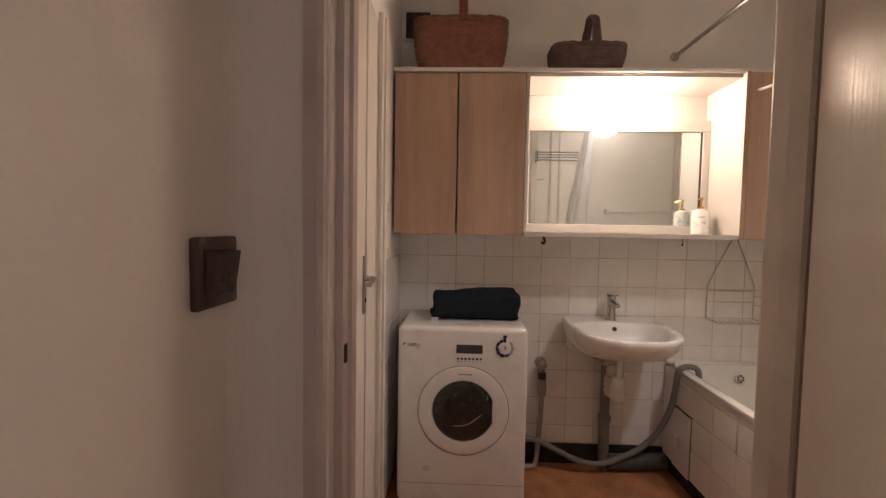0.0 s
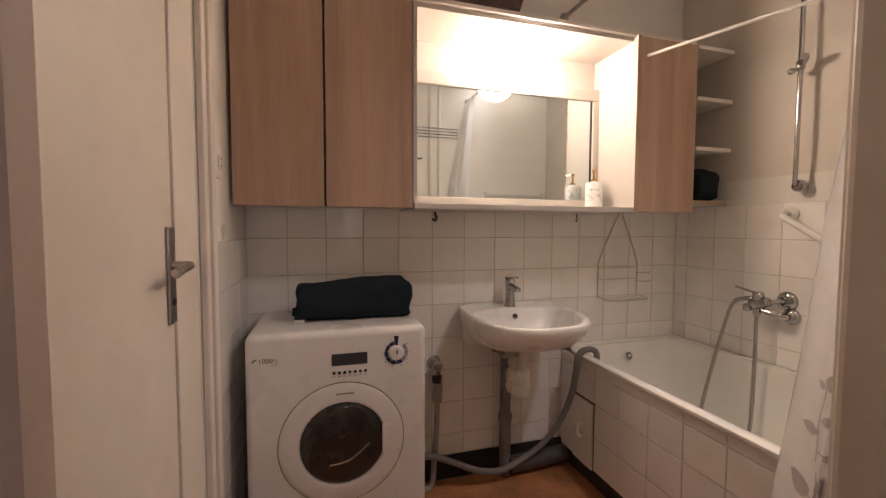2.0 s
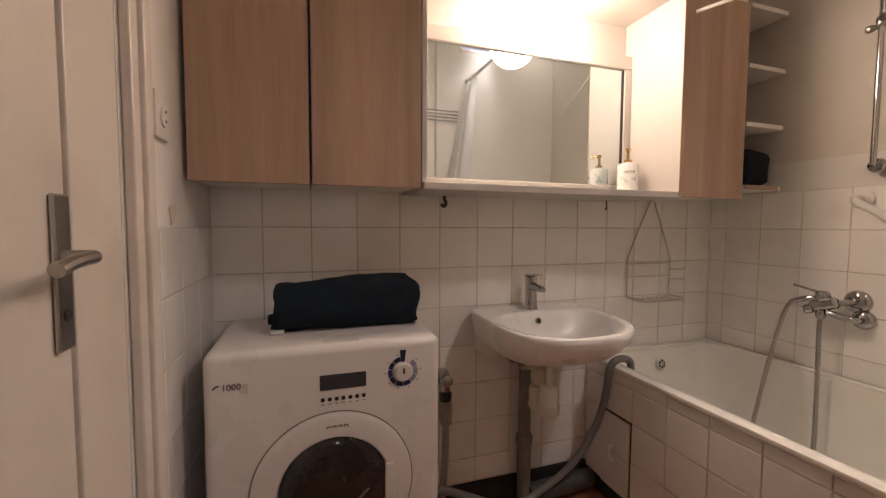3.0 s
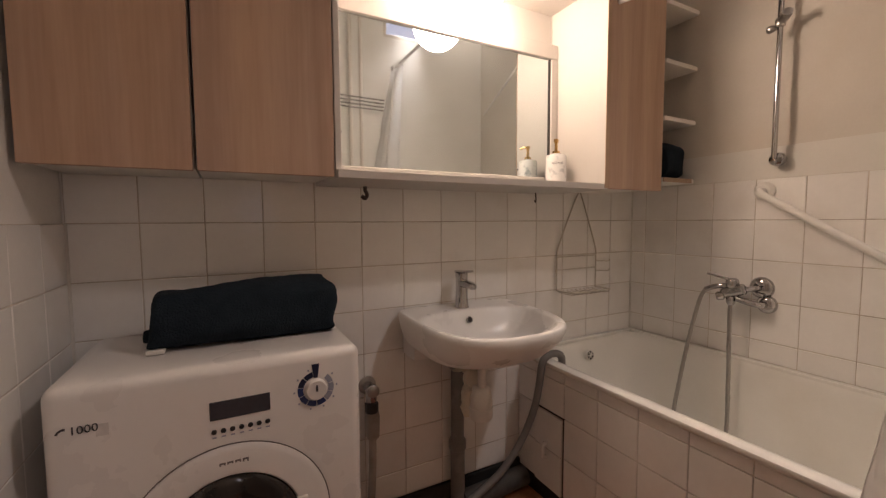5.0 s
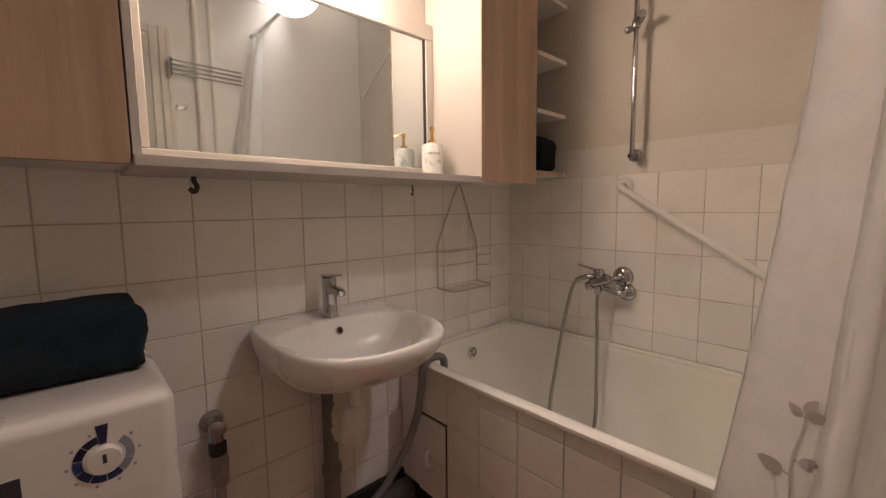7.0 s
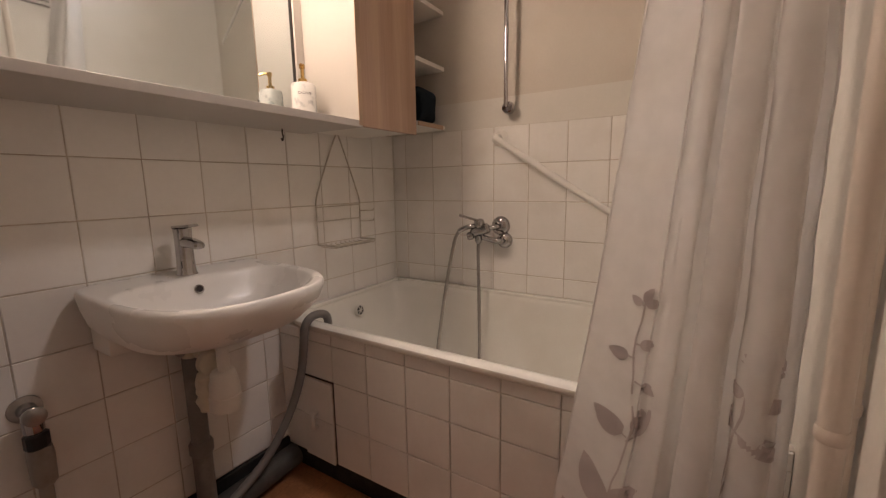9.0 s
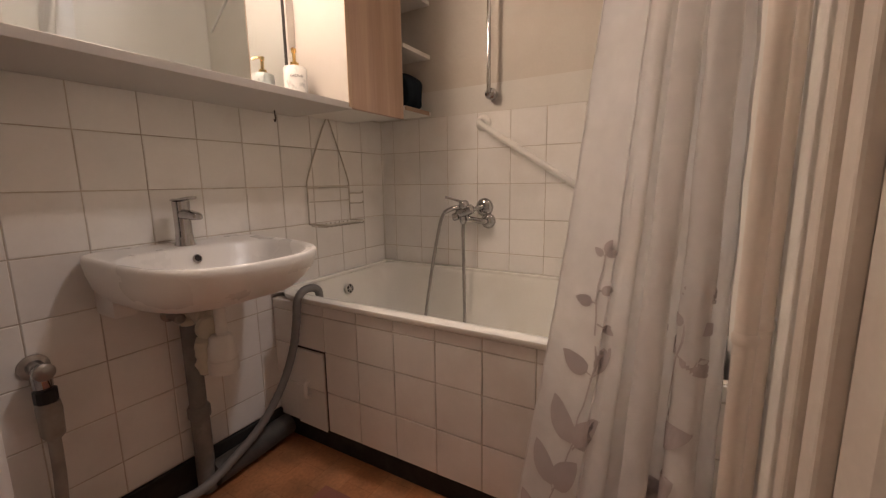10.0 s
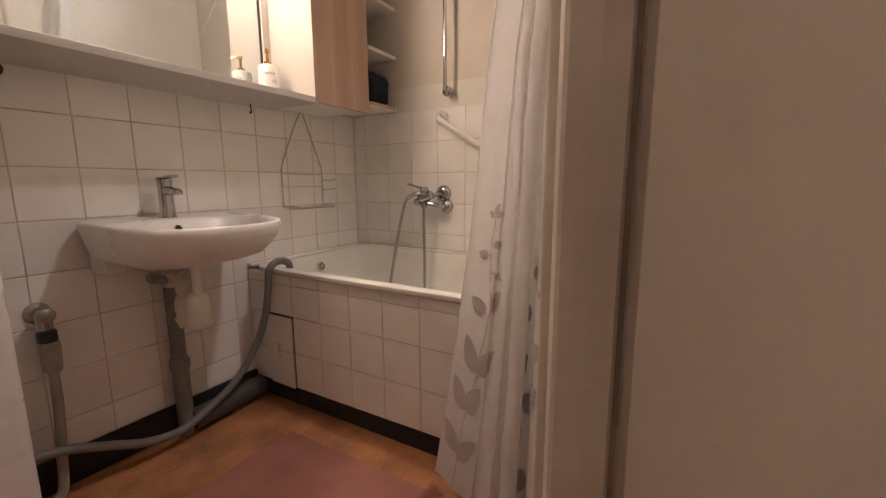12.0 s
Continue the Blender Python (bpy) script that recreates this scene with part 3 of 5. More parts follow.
def folded_lump(name, x0, x1, y, z0, depth, height, label, category, seed, taper=0.75, mat=M_TOWEL):
    """A soft rolled bundle lying along x."""
    rng = random.Random(seed)
    rings, n = [], 36
    steps = [0.0, 0.006, 0.016, 0.03, 0.05] + [0.08 + 0.84 * k / 22 for k in range(23)] + [0.95, 0.97, 0.984, 0.994, 1.0]
    for k, t in enumerate(steps):
        rim = min(min(t, 1 - t) / 0.045, 1.0)
        end = 0.72 + 0.28 * math.sqrt(1 - (1 - rim) ** 2)
        size = (taper + (1 - taper) * min(t * 2.2, 1)) * end
        bulge = 1 + 0.04 * math.sin(t * 9 + seed)
        ring = []
        for i in range(n):
            a = 2 * math.pi * i / n
            c, s = math.cos(a), math.sin(a)
            px = math.copysign(abs(c) ** 0.6, c) * depth / 2 * size * bulge
            pz = math.copysign(abs(s) ** 0.6, s) * height / 2 * size
            fold = 0.006 * math.sin(a * 3 + t * 5) + rng.uniform(-0.0012, 0.0012)
            ring.append((x0 + (x1 - x0) * t + 0.006 * math.sin(a * 2 + seed) + (0.004 * math.sin(a * 7) if t > 0.93 else 0), y + px + fold, max(z0, z0 + height / 2 * size + pz + (fold if s > -0.3 else 0))))
        rings.append(ring)
    return part(name, loft(rings), mat, None, "", True)


towel = thing("rolled_towel", (0.40, -0.19, 0.826), "dark teal towel rolled on top of the washing machine", "towel")
hang(folded_lump("roll", 0.195, 0.612, -0.180, 0.826, 0.175, 0.142, "", "", 3, 0.93), towel)
part("loose_end", loft([[(0.182 + 0.03 * k, -0.205 + 0.022 * math.cos(a), 0.858 + 0.02 * math.sin(a) * (0.7 + 0.3 * k)) for a in [2 * math.pi * i / 12 for i in range(12)]] for k in range(3)]), M_TOWEL, towel, "", True)
part("label_tag", box(0.190, 0.226, -0.262, -0.232, 0.827, 0.838, 0.002), M_PLASTIC, towel, "small white woven tag")
bundle = tagged(folded_lump("folded_cloth", 1.955, 2.075, -0.20, 1.2935, 0.18, 0.150, "", "", 8, 0.9), "small dark teal folded cloth on the lowest shelf", "towel")


# ---- washing machine ----
def washing_machine():
    x0, x1, y0, y1 = 0.052, 0.634, -0.395, -0.012
    w = thing("washing_machine", (0.343, -0.2, 0), "slim white front-loading washing machine, slightly yellowed", "washing machine")
    part("body", box(x0, x1, y0, y1, 0.018, 0.8255, 0.024, 6), M_WHITE, w, "", True)
    for x in (x0 + 0.05, x1 - 0.05):
        for y in (y0 + 0.05, y1 - 0.05):
            part("foot", turned([(0.02, 0), (0.022, 0.004), (0.016, 0.022)], (x, y, 0), n=14), M_BLACK, w)
    cx, cz = 0.349, 0.448
    door = part("door", turned([(0.2025, -0.002), (0.2025, 0.002), (0.200, 0.0045), (0.188, 0.006), (0.150, 0.012), (0.142, 0.011), (0.138, 0.004), (0.138, -0.002)], (cx, y0, cz), (0, -1, 0), 64), M_WHITE, w, "round white door ring", True)
    part("groove", turned([(0.2055, -0.0015), (0.2055, 0.0012), (0.2030, 0.0012), (0.2030, -0.0015)], (cx, y0, cz), (0, -1, 0), 64), M_SILVERINK, door, "fine grey seam round the door")
    part("glass", turned([(0.1375, 0.004), (0.132, 0.009), (0.118, 0.013), (0.095, 0.017), (0.06, 0.0205), (0.03, 0.022), (0.001, 0.0225)], (cx, y0, cz), (0, -1, 0), 64), M_GLASSDARK, door, "dark bowl-shaped glass", True)
    part("glint_fold", tube([(cx - 0.045, y0 - 0.0185, cz - 0.062), (cx + 0.02, y0 - 0.0195, cz - 0.052), (cx + 0.085, y0 - 0.0165, cz - 0.005)], 0.0042, 8), M_CHROME, door, "pale moulded rib in the glass")
    part("handle", box(0.477, 0.502, y0 - 0.0165, y0 - 0.008, 0.402, 0.498, 0.003, 2), M_WHITE, door, "white grip recess")
    disp = part("display", box(0.314, 0.430, y0 - 0.0022, y0 + 0.001, 0.7095, 0.7485, 0.001), M_DISPLAY, w, "long grey display")
    for i in range(7):
        part("button", turned([(0.0052, 0), (0.0052, 0.002), (0.004, 0.003)], (0.321 + 0.0171 * i, y0, 0.685), (0, -1, 0), 12), M_BLACK, w, "tiny dark button")
        part("button_mark", box(0.317 + 0.0171 * i, 0.325 + 0.0171 * i, y0 - 0.0008, y0, 0.671, 0.674), M_GREYPRINT, w)
    dx, dz = 0.528, 0.737
    dial = part("dial", turned([(0.0240, 0), (0.0240, 0.010), (0.0215, 0.014), (0.001, 0.015)], (dx, y0, dz), (0, -1, 0), 32), M_WHITE, w, "round white programme knob", True)
    part("pointer", box(dx - 0.0025, dx + 0.0025, y0 - 0.0162, y0 - 0.0148, dz - 0.002, dz + 0.013, 0.0005), M_INK, dial)
    for k in range(10):
        a0, a1 = radians(99 + k * 34.5 + 1.5), radians(99 + (k + 1) * 34.5 - 1.5)
        if k * 34.5 + 34.5 > 343:
            continue
        bm = bmesh.new()
        arc = [a0 + (a1 - a0) * j / 5 for j in range(6)]
        loft([[(dx + r * math.cos(a), y0 - h, dz + r * math.sin(a)) for r, h in ((0.0285, 0), (0.0285, 0.0012), (0.0405, 0.0012), (0.0405, 0))] for a in arc], bm=bm)
        part("dial_segment", bm, M_NAVY if k < 2 else (M_BLUE if k < 6 else M_GREYPRINT), dial)
    part("stop_mark", profile_wedge(dx - 0.004, y0, dz), M_NAVY, dial, "dark wedge at the stop position")
    for k in range(9):
        a = radians(110 + k * 36)
        part("dial_mark", box(dx + 0.0475 * math.cos(a) - 0.002, dx + 0.0475 * math.cos(a) + 0.002, y0 - 0.0008, y0, dz + 0.0475 * math.sin(a) - 0.002, dz + 0.0475 * math.sin(a) + 0.002), M_GREYPRINT, dial)
    lettering("speed_number", "1000", 0.0215, Matrix.Translation((0.114, y0 - 0.0008, 0.743)) @ Matrix.Rotation(radians(90), 4, "X"), M_INK, w)
    bm = bmesh.new()
    loft([[(0.086 + r * math.cos(a), y0 - h, 0.738 + r * math.sin(a)) for r, h in ((0.009, 0), (0.009, 0.001), (0.013, 0.001), (0.013, 0))] for a in [radians(80 + 14 * j) for j in range(7)]], bm=bm)
    part("swoosh", bm, M_INK, w)
    part("sticker", box(0.131, 0.150, y0 - 0.0006, y0, 0.725, 0.748), M_FAINT, w, "rubbed pale sticker remains")
    bm = bmesh.new()
    for i in range(4):
        bx = 0.328 + 0.0145 * i
        box(bx, bx + 0.0035, y0 - 0.0095, y0 - 0.006, 0.603, 0.619, bm=bm)
        box(bx + 0.0085, bx + 0.0115, y0 - 0.0095, y0 - 0.006, 0.603, 0.619, bm=bm)
        box(bx + 0.0035, bx + 0.0085, y0 - 0.0095, y0 - 0.006, 0.6155, 0.619, bm=bm)
    part("badge", bm, M_SILVERINK, door, "small grey maker's badge")
    part("sticker", box(0.168, 0.200, y0 - 0.0006, y0, 0.166, 0.190), M_FAINT, w, "scuffed paper sticker low on the front")
    part("plinth_seam", box(x0 + 0.01, x1 - 0.01, y0 - 0.0008, y0, 0.108, 0.1105), M_GREYPRINT, w)


def profile_wedge(x, y, z):
    pts = [(x - 0.0045 + 0.004, z + 0.026), (x + 0.0045 + 0.004, z + 0.026), (x + 0.0085 + 0.004, z + 0.058), (x - 0.0085 + 0.004, z + 0.058)]
    return loft([[(px, y, pz) for px, pz in pts], [(px, y - 0.0018, pz) for px, pz in pts]])


washing_machine()


# ---- washbasin with tap and plumbing ----
def washbasin():
    w = thing("washbasin", (1.11, -0.2, 0.66), "white ceramic wall-hung washbasin", "washbasin")
    cx, n = 1.108, 104

    def plan(ax, back, front, power):
        middle = max(min(-0.20, back - 0.012), front + 0.012)
        square = 8 if back > -0.05 else power
        pts = []
        for i in range(n):
            a = 2 * math.pi * (i + 0.5) / n
            c, d = math.cos(a), math.sin(a)
            p, reach = (square, back - middle) if d > 0 else (power, front - middle)
            pts.append((cx + ax * math.copysign(abs(c) ** (2 / p), c), middle + reach * abs(d) ** (2 / p)))
        return pts

    def tip(y):
        return 0.030 * (y + 0.2) * 0.9
    shells = [(0.06, -0.08, -0.22, 2.3, 0.667), (0.11, -0.05, -0.27, 2.5, 0.668), (0.165, -0.015, -0.335, 2.6, 0.675), (0.203, -0.004, -0.388, 2.6, 0.692), (0.224, -0.004, -0.422, 2.7, 0.722),
              (0.235, -0.004, -0.455, 2.7, 0.758), (0.2395, -0.004, -0.468, 2.7, 0.784), (0.2405, -0.004, -0.470, 2.7, 0.793), (0.2395, -0.005, -0.469, 2.7, 0.800), (0.2365, -0.007, -0.467, 2.7, 0.8045), (0.232, -0.010, -0.464, 2.7, 0.806), (0.227, -0.014, -0.460, 2.7, 0.8055),
              (0.219, -0.104, -0.451, 2.5, 0.803), (0.214, -0.109, -0.446, 2.5, 0.800), (0.208, -0.114, -0.438, 2.5, 0.792), (0.196, -0.124, -0.409, 2.4, 0.772), (0.172, -0.140, -0.375, 2.3, 0.738), (0.130, -0.164, -0.330, 2.2, 0.706), (0.08, -0.190, -0.285, 2.1, 0.691), (0.018, -0.222, -0.246, 2.0, 0.686)]
    rings = [[(x, y, z + tip(y) * (1 if z > 0.75 else 0.3)) for x, y in plan(ax, b, f, p)] for ax, b, f, p, z in shells]
    k = next(i for i, shell in enumerate(shells) if shell[1] < -0.1 and i > 6)
    deck = [[tuple(Vector(p).lerp(Vector(q), t)) for p, q in zip(rings[k - 1], rings[k])] for t in (0.2, 0.4, 0.6, 0.8, 0.93)]
    part("bowl", loft(rings[:k] + deck + rings[k:]), M_CERAMIC, w, "", True)
    part("overflow_ring", turned([(0.0125, -0.002), (0.0125, 0.002), (0.009, 0.003), (0.009, -0.002)], (1.108, -0.1290, 0.772), (0, -0.90, 0.43), 20), M_CHROME, w)
    part("overflow_hole", turned([(0.0095, 0.0), (0.0095, 0.0022)], (1.108, -0.1290, 0.772), (0, -0.90, 0.43), 16), M_SEAM, w, "dark overflow hole")
    part("fixing_lug", box(0.903, 0.958, -0.105, -0.003, 0.648, 0.735, 0.006, 2), M_CERAMIC, w, "ceramic lug under the bowl", True)
    part("plug_ring", turned([(0.02, 0), (0.02, 0.003), (0.006, 0.001)], (1.11, -0.234, 0.686), n=20), M_CHROME, w)


washbasin()


def basin_tap():
    x = 1.109
    t = thing("basin_tap", (x, -0.072, 0.808), "upright chrome single-lever basin tap", "tap")
    part("body", loft([[(px, py, z) for px, py in outline(x, -0.072, a, a, 2.6, 28)] for a, z in ((0.0255, 0.807), (0.0255, 0.810), (0.0225, 0.814), (0.0205, 0.850), (0.0205, 0.915), (0.0212, 0.922), (0.0212, 0.934))]), M_CHROME, t, "", True)
    part("spout", loft([[(px, y, pz) for px, pz in outline(x, z, w, h, 3.0, 18)] for y, z, w, h in ((-0.078, 0.896, 0.0175, 0.015), (-0.112, 0.897, 0.0165, 0.013), (-0.142, 0.894, 0.0155, 0.011), (-0.153, 0.892, 0.0135, 0.009), (-0.156, 0.8915, 0.009, 0.006))]), M_CHROME, t, "short rounded spout", True)
    part("lever", loft([[(px, y, pz) for px, pz in outline(x, z, w, 0.004, 4.0, 16)] for y, z, w in ((-0.050, 0.938, 0.0175), (-0.056, 0.938, 0.0205), (-0.095, 0.940, 0.0195), (-0.126, 0.944, 0.0165), (-0.133, 0.945, 0.013))]), M_CHROME, t, "flat lever on top", True)


basin_tap()


def drain():
    d = thing("basin_drain", (1.11, -0.10, 0), "grey waste pipe with a white plastic bottle trap", "drain pipe")
    part("standpipe", turned([(0.027, 0.0), (0.027, 0.245), (0.027, 0.29), (0.0245, 0.292), (0.0245, 0.56), (0.023, 0.562)], (1.105, -0.046, 0), n=24), M_PIPE, d, "grey plastic standpipe", True)
    part("collar", turned([(0.028, 0.255), (0.0325, 0.262), (0.0325, 0.29), (0.028, 0.298)], (1.105, -0.046, 0), n=24), M_PIPE, d, "", True)
    part("elbow", tube([(1.105, -0.046, 0.55), (1.104, -0.048, 0.588), (1.102, -0.075, 0.606), (1.102, -0.13, 0.606), (1.102, -0.17, 0.604)], 0.021, 14), M_OLDPLASTIC, d, "yellowed elbow", True)
    part("elbow_nut", turned([(0.028, 0.0), (0.031, 0.006), (0.031, 0.030), (0.027, 0.034)], (1.102, -0.125, 0.606), (0, -1, 0), 18), M_OLDPLASTIC, d, "", True)
    part("tail_pipe", turned([(0.0155, 0.54), (0.0155, 0.70)], (1.105, -0.215, 0), n=18), M_PLASTIC, d, "", True)
    part("tail_nut", turned([(0.018, 0.655), (0.022, 0.658), (0.022, 0.672), (0.018, 0.675)], (1.105, -0.215, 0), n=18), M_PLASTIC, d, "", True)
    part("bottle", turned([(0.028, 0.447), (0.037, 0.449), (0.0405, 0.455), (0.0405, 0.490), (0.039, 0.4915), (0.039, 0.4945), (0.0395, 0.496), (0.037, 0.522), (0.031, 0.553), (0.025, 0.560), (0.018, 0.563)], (1.105, -0.208, 0), n=28), M_PLASTIC, d, "white bottle trap", True)
    part("bottle_nut", turned([(0.031, 0.0), (0.035, 0.005), (0.035, 0.022), (0.030, 0.028)], (1.098, -0.160, 0.575), (-0.25, -0.95, 0.1), 18), M_OLDPLASTIC, d, "round yellowed union nut", True)
    part("wrapping", loft([[(1.072 + 0.019 * math.cos(a) * s + 0.003 * math.sin(3 * a + z * 140), -0.172 + 0.026 * math.sin(a) * s + 0.004 * math.sin(z * 160), z) for a in [2 * math.pi * i / 18 for i in range(18)]] for z, s in ((0.445, 0.35), (0.452, 0.8), (0.475, 1.05), (0.49, 0.85), (0.505, 1.1), (0.525, 0.9), (0.545, 1.0), (0.556, 0.5))]), M_OLDPLASTIC, d, "loose yellowed sealing wrap", True)
    part("floor_pipe", tube([(1.12, -0.062, 0.05), (1.25, -0.058, 0.052), (1.36, -0.052, 0.056), (1.424, -0.05, 0.058)], 0.040, 16, per=3), M_DARKPIPE, d, "dark pipe lying along the wall", True)


drain()


def stop_valves():
    v = thing("stop_valve", (1.08, -0.03, 0.6), "small tarnished angle valves under the basin", "valve")
    part("body", turned([(0.022, 0.0), (0.022, 0.004), (0.011, 0.008), (0.011, 0.045), (0.014, 0.046), (0.014, 0.058)], (1.072, -0.001, 0.596), (0, -1, 0), 16), M_STEEL, v, "", True)
    part("knob", turned([(0.013, 0), (0.016, 0.004), (0.016, 0.018), (0.011, 0.024)], (1.072, -0.058, 0.596), (-0.2, -0.95, 0), 12), M_STEEL, v, "", True)
    part("cap", turned([(0.015, 0), (0.018, 0.004), (0.018, 0.02), (0.012, 0.024)], (1.118, -0.055, 0.596), (0.5, -0.8, 0.2), 12), M_BLACK, v, "dark turning cap", True)
    part("supply_pipe", tube([(1.072, -0.045, 0.61), (1.075, -0.05, 0.66), (1.09, -0.07, 0.74)], 0.005, 8), M_STEEL, v)
    w = thing("machine_valve", (0.769, -0.03, 0.3), "chrome wall valve feeding the washing machine hose", "valve")
    part("rosette", turned([(0.031, 0), (0.030, 0.005), (0.018, 0.010), (0.014, 0.03)], (0.769, -0.001, 0.555), (0, -1, 0), 24), M_STEEL, w, "", True)
    part("body", turned([(0.016, -0.03), (0.019, -0.022), (0.019, 0.018), (0.013, 0.024)], (0.769, -0.045, 0.540), n=18), M_CHROME, w, "", True)
    part("tap_handle", turned([(0.012, 0), (0.021, 0.006), (0.021, 0.014), (0.012, 0.02)], (0.769, -0.058, 0.557), (0, -1, 0), 16), M_STEEL, w, "", True)
    part("coupling_nut", turned([(0.021, 0), (0.023, 0.004), (0.023, 0.030), (0.018, 0.034)], (0.770, -0.047, 0.478), n=12), M_BLACK, w, "black ribbed nut")
    part("safety_body", loft([[(x, y, z) for x, y in outline(0.771, -0.048, a, b, 4, 20)] for a, b, z in ((0.014, 0.014, 0.384), (0.021, 0.02, 0.394), (0.023, 0.022, 0.46), (0.021, 0.02, 0.478))]), M_GREYBODY, w, "pale safety valve body", True)
    part("feed_hose", tube([(0.771, -0.048, 0.39), (0.768, -0.052, 0.28), (0.756, -0.06, 0.14), (0.742, -0.07, 0.03), (0.70, -0.075, 0.014), (0.655, -0.08, 0.03)], 0.013, 12), M_GREYBODY, w, "stained pale feed hose", True)


stop_valves()

waste = tagged(part("drain_hose", tube([(1.510, -0.172, 0.545), (1.506, -0.172, 0.585), (1.480, -0.172, 0.603), (1.440, -0.170, 0.602), (1.412, -0.167, 0.572), (1.408, -0.157, 0.49), (1.399, -0.137, 0.38), (1.362, -0.11, 0.255), (1.277, -0.10, 0.150), (1.163, -0.10, 0.088), (1.060, -0.105, 0.058), (0.95, -0.11, 0.078), (0.85, -0.108, 0.125), (0.757, -0.10, 0.165), (0.66, -0.095, 0.19), (0.62, -0.006, 0.20)], 0.0142, 12, per=9, ribs=0.05), M_HOSE, None, "", True), "grey corrugated drain hose hooked over the tub rim", "hose")


# ---- bathtub ----
def bathtub():
    t = thing("bathtub", (1.78, -0.72, 0), "white enamelled bathtub with a rounded front rim", "bathtub")
    cx, cy = 1.7715, -0.715
    shells = [(0, 0.334, 0.708, 9, 0.5585), (0, 0.346, 0.712, 9, 0.5605), (0, 0.3495, 0.7125, 9, 0.567), (0, 0.3475, 0.711, 9, 0.577), (0, 0.339, 0.706, 9, 0.583), (0.010, 0.321, 0.699, 9, 0.582), (0.013, 0.314, 0.692, 8, 0.576),
              (0.014, 0.308, 0.684, 7, 0.558), (0.012, 0.297, 0.655, 6, 0.48), (0.008, 0.270, 0.61, 5, 0.32), (0.004, 0.24, 0.555, 4, 0.22), (0, 0.17, 0.46, 3.5, 0.185), (0, 0.03, 0.1, 2.5, 0.178)]
    rings = [[(x, y, z) for x, y in outline(cx + dx, cy, ax, ay, p, 88)] for dx, ax, ay, p, z in shells]
    part("tub", loft(rings, False, True), M_ENAMEL, t, "", True)
    part("sealant", box(2.098, 2.1275, -1.438, -0.002, 0.572, 0.5875, 0.004, 2), M_ENAMEL, t, "white sealant along the tiles")
    part("sealant", box(1.43, 2.097, -0.030, -0.001, 0.572, 0.5875, 0.004, 2), M_ENAMEL, t, "white sealant along the tiles")
    ring = part("overflow", turned([(0.0235, -0.004), (0.0235, 0.003), (0.022, 0.005), (0.0195, 0.005), (0.0195, -0.003)], (1.784, -0.0635, 0.515), (0, -1, 0.18), 28), M_PLASTIC, t, "pale overflow rosette", True)
    part("grid", turned([(0.0195, 0.0), (0.0195, 0.0030)], (1.784, -0.0635, 0.515), (0, -1, 0.18), 20), M_SEAM, ring)
    for k in range(3):
        a = math.pi * k / 3
        u = Vector((math.cos(a), 0, math.sin(a))) * 0.019
        c = Vector((1.784, -0.0690, 0.516))
        part("spoke", tube([c - u, c + u], 0.0022, 6, per=1), M_PLASTIC, ring)


bathtub()
tub_wall = tagged(part("tub_apron", box(1.4375, 1.462, -1.4395, 0.001, 0.085, 0.558), M_GROUT), "tiled brick apron closing the front of the tub", "wall", "", "structure")
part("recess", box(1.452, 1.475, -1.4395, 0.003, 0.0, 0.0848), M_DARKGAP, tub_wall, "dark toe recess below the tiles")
part("base_strip", box(0.0, 1.4515, -0.012, 0.005, 0.001, 0.108, 0.003), M_DARKGAP, wall_north, "black strip along the foot of the wall")


